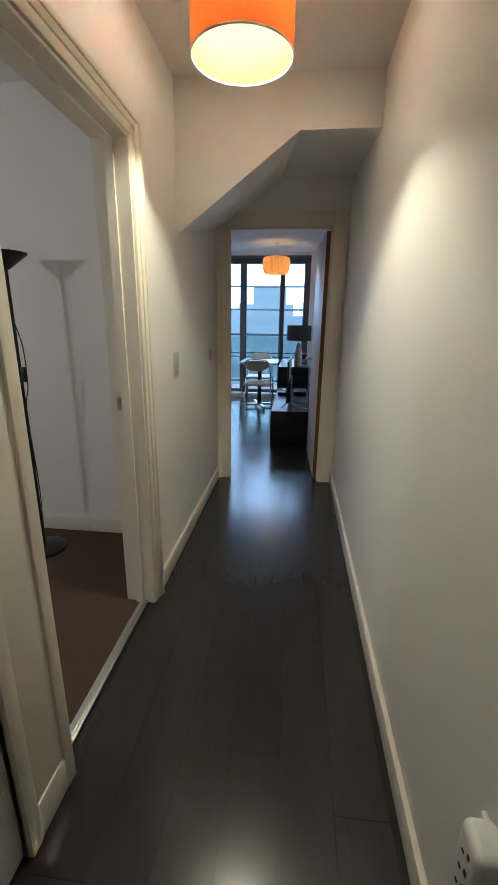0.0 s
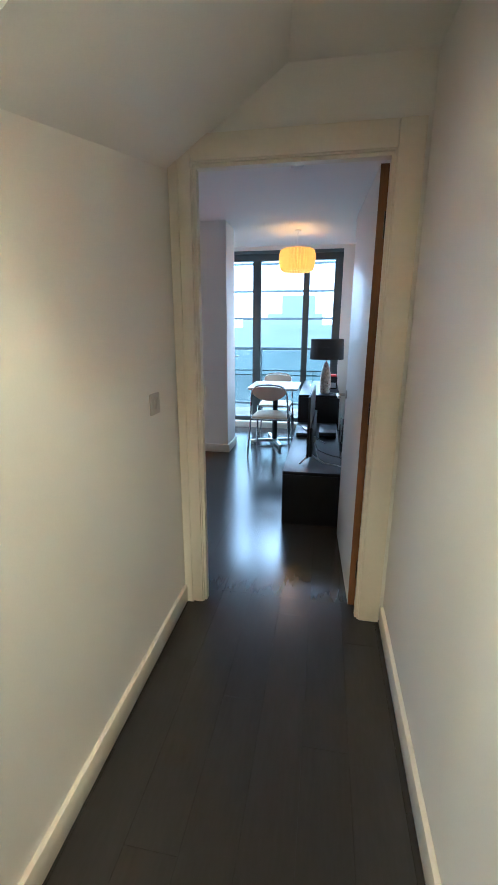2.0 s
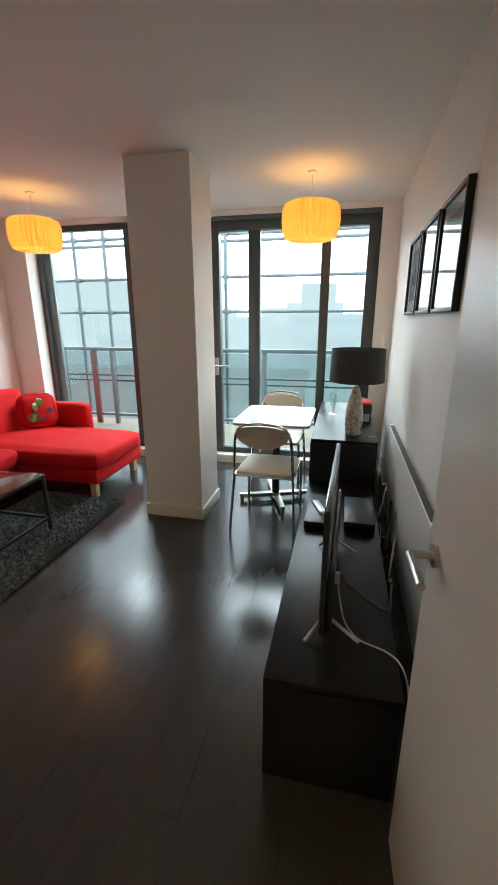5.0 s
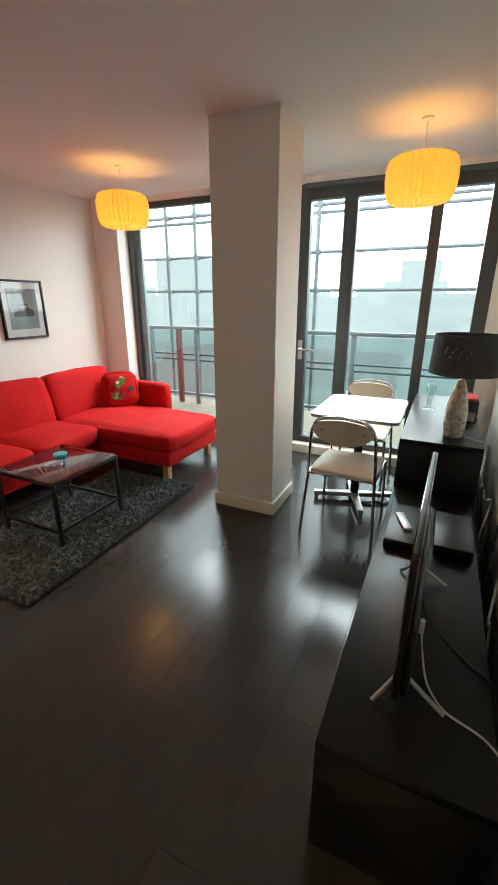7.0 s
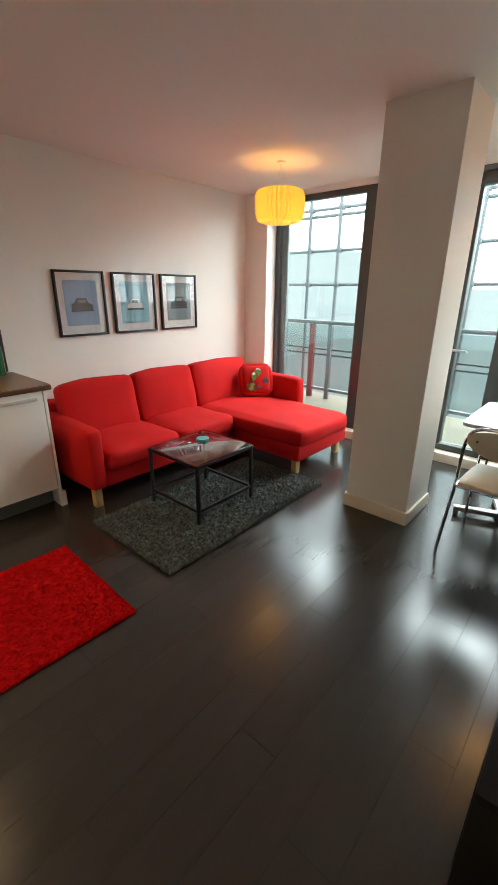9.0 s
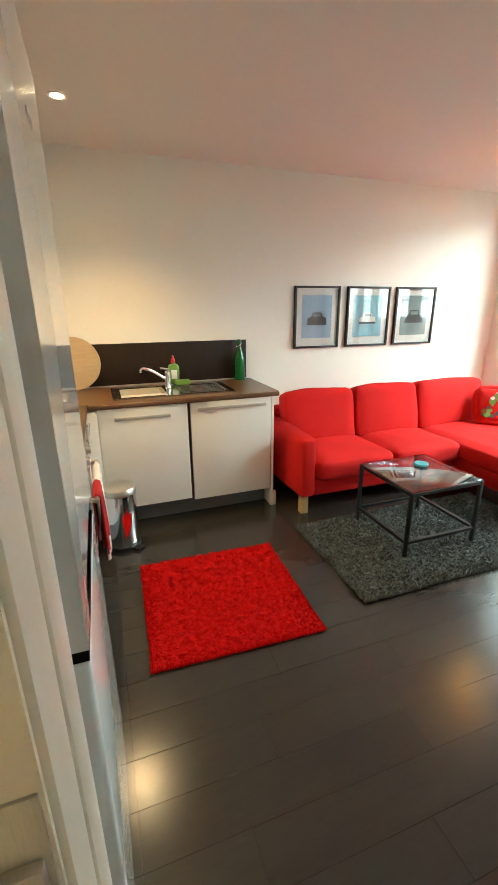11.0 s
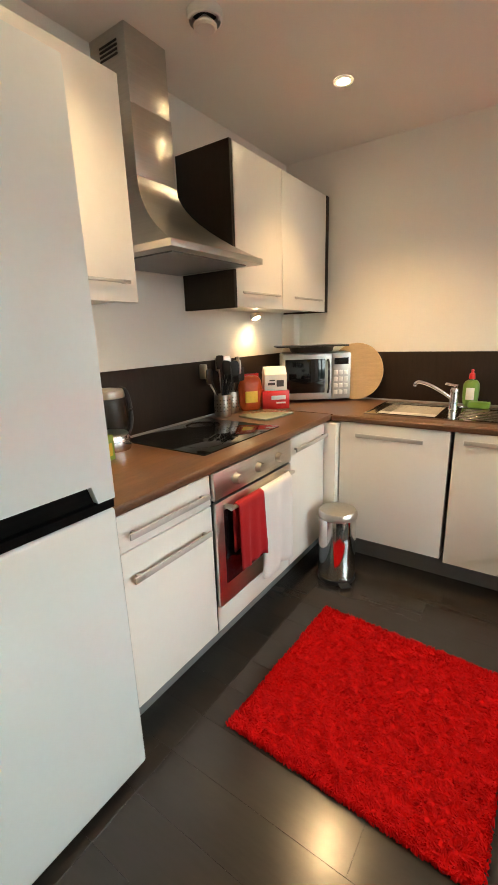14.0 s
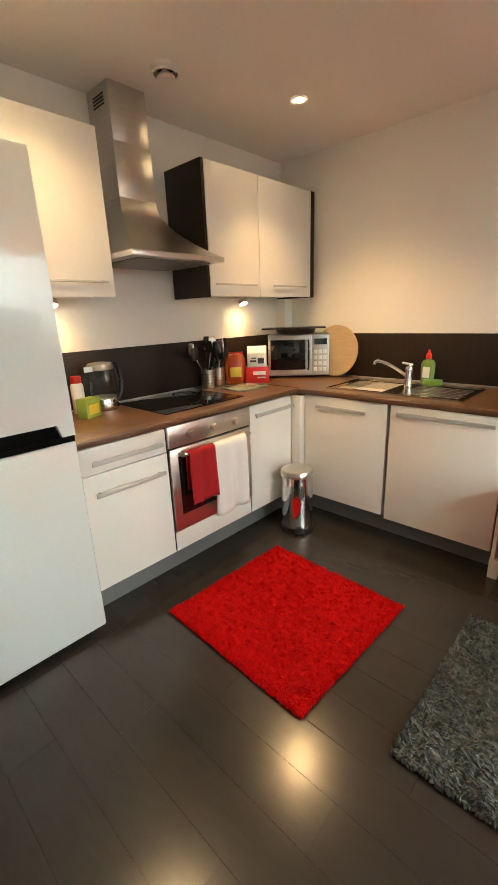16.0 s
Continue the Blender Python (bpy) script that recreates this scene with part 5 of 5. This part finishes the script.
pan = thing("grill_pan", (-3.12, 3.10, 1.157), "flat black pan lying on the microwave", "pan")
part("pan_body", turned(lathe([(0.10, 0.0), (0.14, 0.004), (0.152, 0.03), (0.148, 0.03), (0.135, 0.010), (0.01, 0.008)], steps=32), mm @ pose(0.02, 0.06, 0.256)), BLACK, pan)
tray = thing("baking_tray", (-3.12, 3.10, 1.19), "thin dark baking tray on the pan", "baking tray")
part("tray_body", turned(box(-0.22, -0.08, 0.0, 0.25, 0.14, 0.008, 0.003), mm @ pose(0.02, 0.07, 0.287)), BLACKSTEEL, tray)

brd = thing("round_board", (-3.40, 3.42, 0.905), "round pale wooden board leaning on the splashback", "chopping board")
part("disc", turned(lathe([(0.188, -0.006), (0.192, 0.0), (0.188, 0.006)], steps=56), pose(-3.372, 3.42, 0.903 + 0.190, 0, 83, 0)), PALEWOOD, brd)

# kettle, jars, tins, utensils
kt = thing("kettle", (-1.68, 2.975, 0.902), "glass and steel kettle with a black handle", "kettle")
KX, KY = -1.68, 2.975
part("base", lathe([(0.074, 0.903), (0.078, 0.915), (0.074, 0.965), (0.072, 0.97)], (KX, KY), 32), CHROME, kt)
part("glass_body", lathe([(0.074, 0.97), (0.077, 1.0), (0.074, 1.07), (0.068, 1.125)], (KX, KY), 32, cap=False), CLEAR, kt)
part("element_plate", lathe([(0.070, 0.971), (0.066, 0.976)], (KX, KY), 32), STEEL, kt)
part("collar", lathe([(0.069, 1.125), (0.071, 1.13), (0.069, 1.15)], (KX, KY), 32, cap=False), STEEL, kt)
part("lid", lathe([(0.068, 1.148), (0.064, 1.158), (0.03, 1.164), (0.008, 1.165)], (KX, KY), 32), STEEL, kt)
part("spout", turned(prism([(-0.022, 0.0), (0.022, 0.0), (0.0, 0.038)], 0, 0.028), pose(KX + 0.064, KY + 0.012, 1.12, 0, 0, -80)), STEEL, kt)
part("handle", tube(curve_points([(KX - 0.06, KY - 0.01, 1.148), (KX - 0.105, KY - 0.015, 1.14), (KX - 0.125, KY - 0.018, 1.06), (KX - 0.115, KY - 0.016, 0.98), (KX - 0.075, KY - 0.01, 0.935)]), 0.012), BLACK, kt)
for x, y, h, r, mt, lid, lab in ((-1.47, 2.93, 0.215, 0.034, JARBROWN, YELLOW, "brown jar with a yellow lid"), (-1.545, 2.95, 0.20, 0.032, PAPER, REDPLASTIC, "pale jar with a red lid"), (-1.40, 2.97, 0.19, 0.037, JARBROWN, YELLOW, "brown food jar with a yellow lid")):
    j = thing("food_jar", (x, y, 0.902), lab, "jar", "jars on the worktop")
    part("jar", lathe([(r, 0.903), (r + 0.002, 0.91), (r + 0.002, 0.902 + h * 0.75), (r * 0.8, 0.902 + h * 0.82)], (x, y), 24), mt, j)
    part("lid", lathe([(r * 0.86, 0.902 + h * 0.82), (r * 0.86, 0.902 + h)], (x, y), 24), lid, j)
tea = thing("tea_box", (-1.52, 3.10, 0.902), "lime green card tea box beside the kettle", "box")
part("carton", turned(box(-0.05, -0.035, 0.001, 0.05, 0.035, 0.10, 0.002), pose(-1.53, 3.09, 0.902, 0, 0, 20)), LIME, tea)
part("label", turned(box(-0.035, 0.0345, 0.02, 0.035, 0.0365, 0.07), pose(-1.53, 3.09, 0.902, 0, 0, 20)), YELLOW, tea)
for cx, cy in ((-2.475, 2.955), (-2.60, 2.925)):
    ut = thing("utensil_pot", (cx, cy, 0.902), "perforated steel pot full of kitchen utensils", "utensil pot", "utensil pots")
    part("pot", lathe([(0.045, 0.903), (0.047, 0.91), (0.047, 1.03), (0.044, 1.03), (0.044, 0.92)], (cx, cy), 28, cap=False), STEEL, ut)
    part("perforation", join(*[turned(lathe([(0.004, 0), (0.003, 0.001)], steps=6), pose(cx + 0.0472 * math.cos(a), cy + 0.0472 * math.sin(a), z) @ pose(0, 0, 0, 0, 0, math.degrees(a)) @ pose(0, 0, 0, 0, 90, 0)) for a in [2 * math.pi * k / 14 for k in range(14)] for z in (0.94, 0.96, 0.98, 1.0)]), BLACK, ut)
    r2 = random.Random(int(-cx * 100))
    for k in range(9):
        a = r2.uniform(0, 6.28)
        lean = r2.uniform(0.03, 0.075)
        tip = Vector((cx + lean * math.cos(a) * 1.7, cy + lean * math.sin(a) * 1.1, 1.16 + r2.uniform(-0.03, 0.06)))
        root = Vector((cx - 0.02 * math.cos(a), cy - 0.02 * math.sin(a), 0.92))
        head = turned(cushion(-0.025, -0.006, -0.04, 0.025, 0.006, 0.04, 0.002, 0.006, 4, k), Matrix.Translation(tip) @ pose(0, 0, 0, 0, 0, r2.uniform(0, 180)))
        part("utensil", join(tube([root, tip], 0.005, 8), head), BLACK if k % 3 else STEEL, ut)
bag = thing("snack_bag", (-2.66, 3.0, 0.902), "orange and red foil food bag standing upright", "food bag")
part("pouch", turned(cushion(-0.065, -0.028, 0.0, 0.065, 0.028, 0.20, 0.012, 0.02, 8, 21), pose(-2.715, 2.985, 0.903, 0, 0, -38)), ORANGEBAG, bag)
part("label", turned(box(-0.04, 0.036, 0.05, 0.04, 0.040, 0.12, 0.001), pose(-2.715, 2.985, 0.903, 0, 0, -38)), YELLOW, bag)
part("top_seal", turned(box(-0.06, -0.003, 0.198, 0.06, 0.003, 0.225), pose(-2.715, 2.985, 0.903, 0, 0, -38)), REDPLASTIC, bag)
tin = thing("coffee_tin", (-2.83, 3.08, 0.902), "red and white carton standing on a red tin", "food carton")
tm = pose(-2.84, 3.09, 0.903, 0, 0, -48)
part("red_box", turned(box(-0.085, -0.055, 0, 0.085, 0.055, 0.115, 0.004), tm), REDPLASTIC, tin)
part("white_box", turned(box(-0.07, -0.05, 0.1155, 0.07, 0.05, 0.215, 0.003), tm), PAPER, tin, "white carton")
part("gable", turned(prism([(-0.05, 0.215), (0.05, 0.215), (0.0, 0.262)], -0.07, 0.07, "x"), tm), PAPER, tin)
part("label", turned(join(box(-0.05, 0.0505, 0.14, -0.005, 0.052, 0.18), box(0.005, 0.0505, 0.15, 0.05, 0.052, 0.165), box(0.005, 0.0505, 0.175, 0.04, 0.052, 0.183)), tm), DARKINK, tin)
part("label", turned(join(box(-0.06, 0.0555, 0.06, 0.03, 0.057, 0.085), box(-0.06, 0.0555, 0.035, 0.0, 0.057, 0.045)), tm), PAPER, tin)
cut = thing("chopping_board", (-2.62, 3.22, 0.902), "grey-green glass chopping board lying flat", "chopping board")
part("board", turned(box(-0.13, -0.10, 0.001, 0.13, 0.10, 0.013, 0.003), pose(-2.60, 3.18, 0.902, 0, 0, -8)), GLASSBOARD, cut)
soap = thing("washing_up_bottle", (-3.34, 4.13, 0.902), "green washing-up liquid bottle with a red cap", "soap bottle")
part("bottle", turned(cushion(-0.022, -0.038, 0.0, 0.022, 0.038, 0.15, 0.005, 0.02, 8, 31), pose(-3.33, 4.14, 0.9075)), GREEN, soap)
part("neck", lathe([(0.022, 1.045), (0.014, 1.075), (0.013, 1.09)], (-3.33, 4.14), 20), CLEAR, soap)
part("cap", lathe([(0.017, 1.07), (0.015, 1.10), (0.008, 1.105), (0.007, 1.125)], (-3.33, 4.14), 20), REDPLASTIC, soap)
part("label", box(-3.304, 4.118, 0.95, -3.300, 4.162, 1.02, 0.001), PAPER, soap)
spg = thing("sponge", (-3.28, 4.18, 0.907), "green sponge beside the tap", "sponge")
part("pad", box(-3.31, 4.14, 0.9112, -3.24, 4.25, 0.945, 0.006), GREEN, spg)
gb = thing("glass_bottle", (-3.36, 4.69, 0.902), "dark green swing-top glass bottle", "bottle")
part("bottle", lathe([(0.040, 0.903), (0.042, 0.91), (0.042, 1.07), (0.036, 1.11), (0.018, 1.16), (0.016, 1.20)], (-3.36, 4.69), 28), GREENGLASS, gb)
part("stopper", lathe([(0.018, 1.20), (0.019, 1.215), (0.012, 1.23)], (-3.36, 4.69), 20), GREENGLASS, gb)
part("wire", tube([(-3.36 + 0.021 * math.cos(a), 4.69 + 0.021 * math.sin(a), 1.17 + 0.03 * (math.sin(a) + 1) / 2) for a in [2 * math.pi * k / 16 for k in range(16)]], 0.002, 6, True), STEEL, gb)
part("label", lathe([(0.0185, 1.14), (0.0175, 1.16)], (-3.36, 4.69), 20, cap=False), PAPER, gb)

# kitchen ceiling fittings
for x, y in ((-2.726, 3.555), (-1.35, 3.58)):
    sp = thing("ceiling_spot", (x, y, CZ), "recessed ceiling spotlight, lit", "ceiling light", "ceiling spots")
    part("bezel", lathe([(0.044, CZ - 0.006), (0.044, CZ - 0.001), (0.03, CZ - 0.001), (0.03, CZ - 0.006)], (x, y), 28, cap=False), PLASTIC, sp)
    part("lens", lathe([(0.029, CZ - 0.004), (0.029, CZ - 0.002)], (x, y), 24), SPOTGLOW, sp)
vt = thing("ceiling_vent", (-2.025, 3.318, CZ), "round white ceiling air valve", "vent")
part("ring", lathe([(0.056, CZ - 0.030), (0.062, CZ - 0.026), (0.064, CZ - 0.001), (0.046, CZ - 0.001), (0.048, CZ - 0.030)], (-2.025, 3.318), 36, cap=False), PLASTIC, vt)
part("throat", lathe([(0.047, CZ - 0.004), (0.047, CZ - 0.002)], (-2.025, 3.318), 28), BLACK, vt)
part("disc", lathe([(0.034, CZ - 0.052), (0.042, CZ - 0.046), (0.042, CZ - 0.040), (0.01, CZ - 0.012)], (-2.025, 3.318), 32), PLASTIC, vt)

# ---- floor planks ----
floor_ob = bpy.data.objects["floor"]
PW, PL, PX = 0.158, 1.20, -4.019
shapes = {}


def plank(x0, y0, x1, y1):
    w, l = round(x1 - x0, 3), round(y1 - y0, 3)
    if w < 0.012 or l < 0.012:
        return
    if (w, l) not in shapes:
        bm = box(0.0003, 0.0003, -0.004, w - 0.0003, l - 0.0003, 0.0)
        bmesh.ops.bevel(bm, geom=[e for e in bm.edges if min(v.co.z for v in e.verts) > -0.001], offset=0.0004, segments=1, affect="EDGES")
        shapes[(w, l)] = mesh_of("plank", bm, PLANK, 0)
    ob = new("plank", shapes[(w, l)])
    ob.location = (x0, y0, 0)
    ob.parent = floor_ob


areas = [(XL, YK, -0.53, 3.57), (XL, 3.57, XR, 7.52), (-0.41, -1.15, XR, 3.57), (-0.53, 3.565, -0.41, 3.57)]
for ax0, ay0, ax1, ay1 in areas[:3]:
    i0 = math.floor((ax0 - PX) / PW)
    x = PX + i0 * PW
    while x < ax1:
        shift = ((round((x - PX) / PW) * 0.437) % 1.0) * PL
        y = -3 + shift
        while y < ay1:
            plank(max(x, ax0), max(y, ay0), min(x + PW, ax1), min(y + PL, ay1))
            y += PL
        x += PW
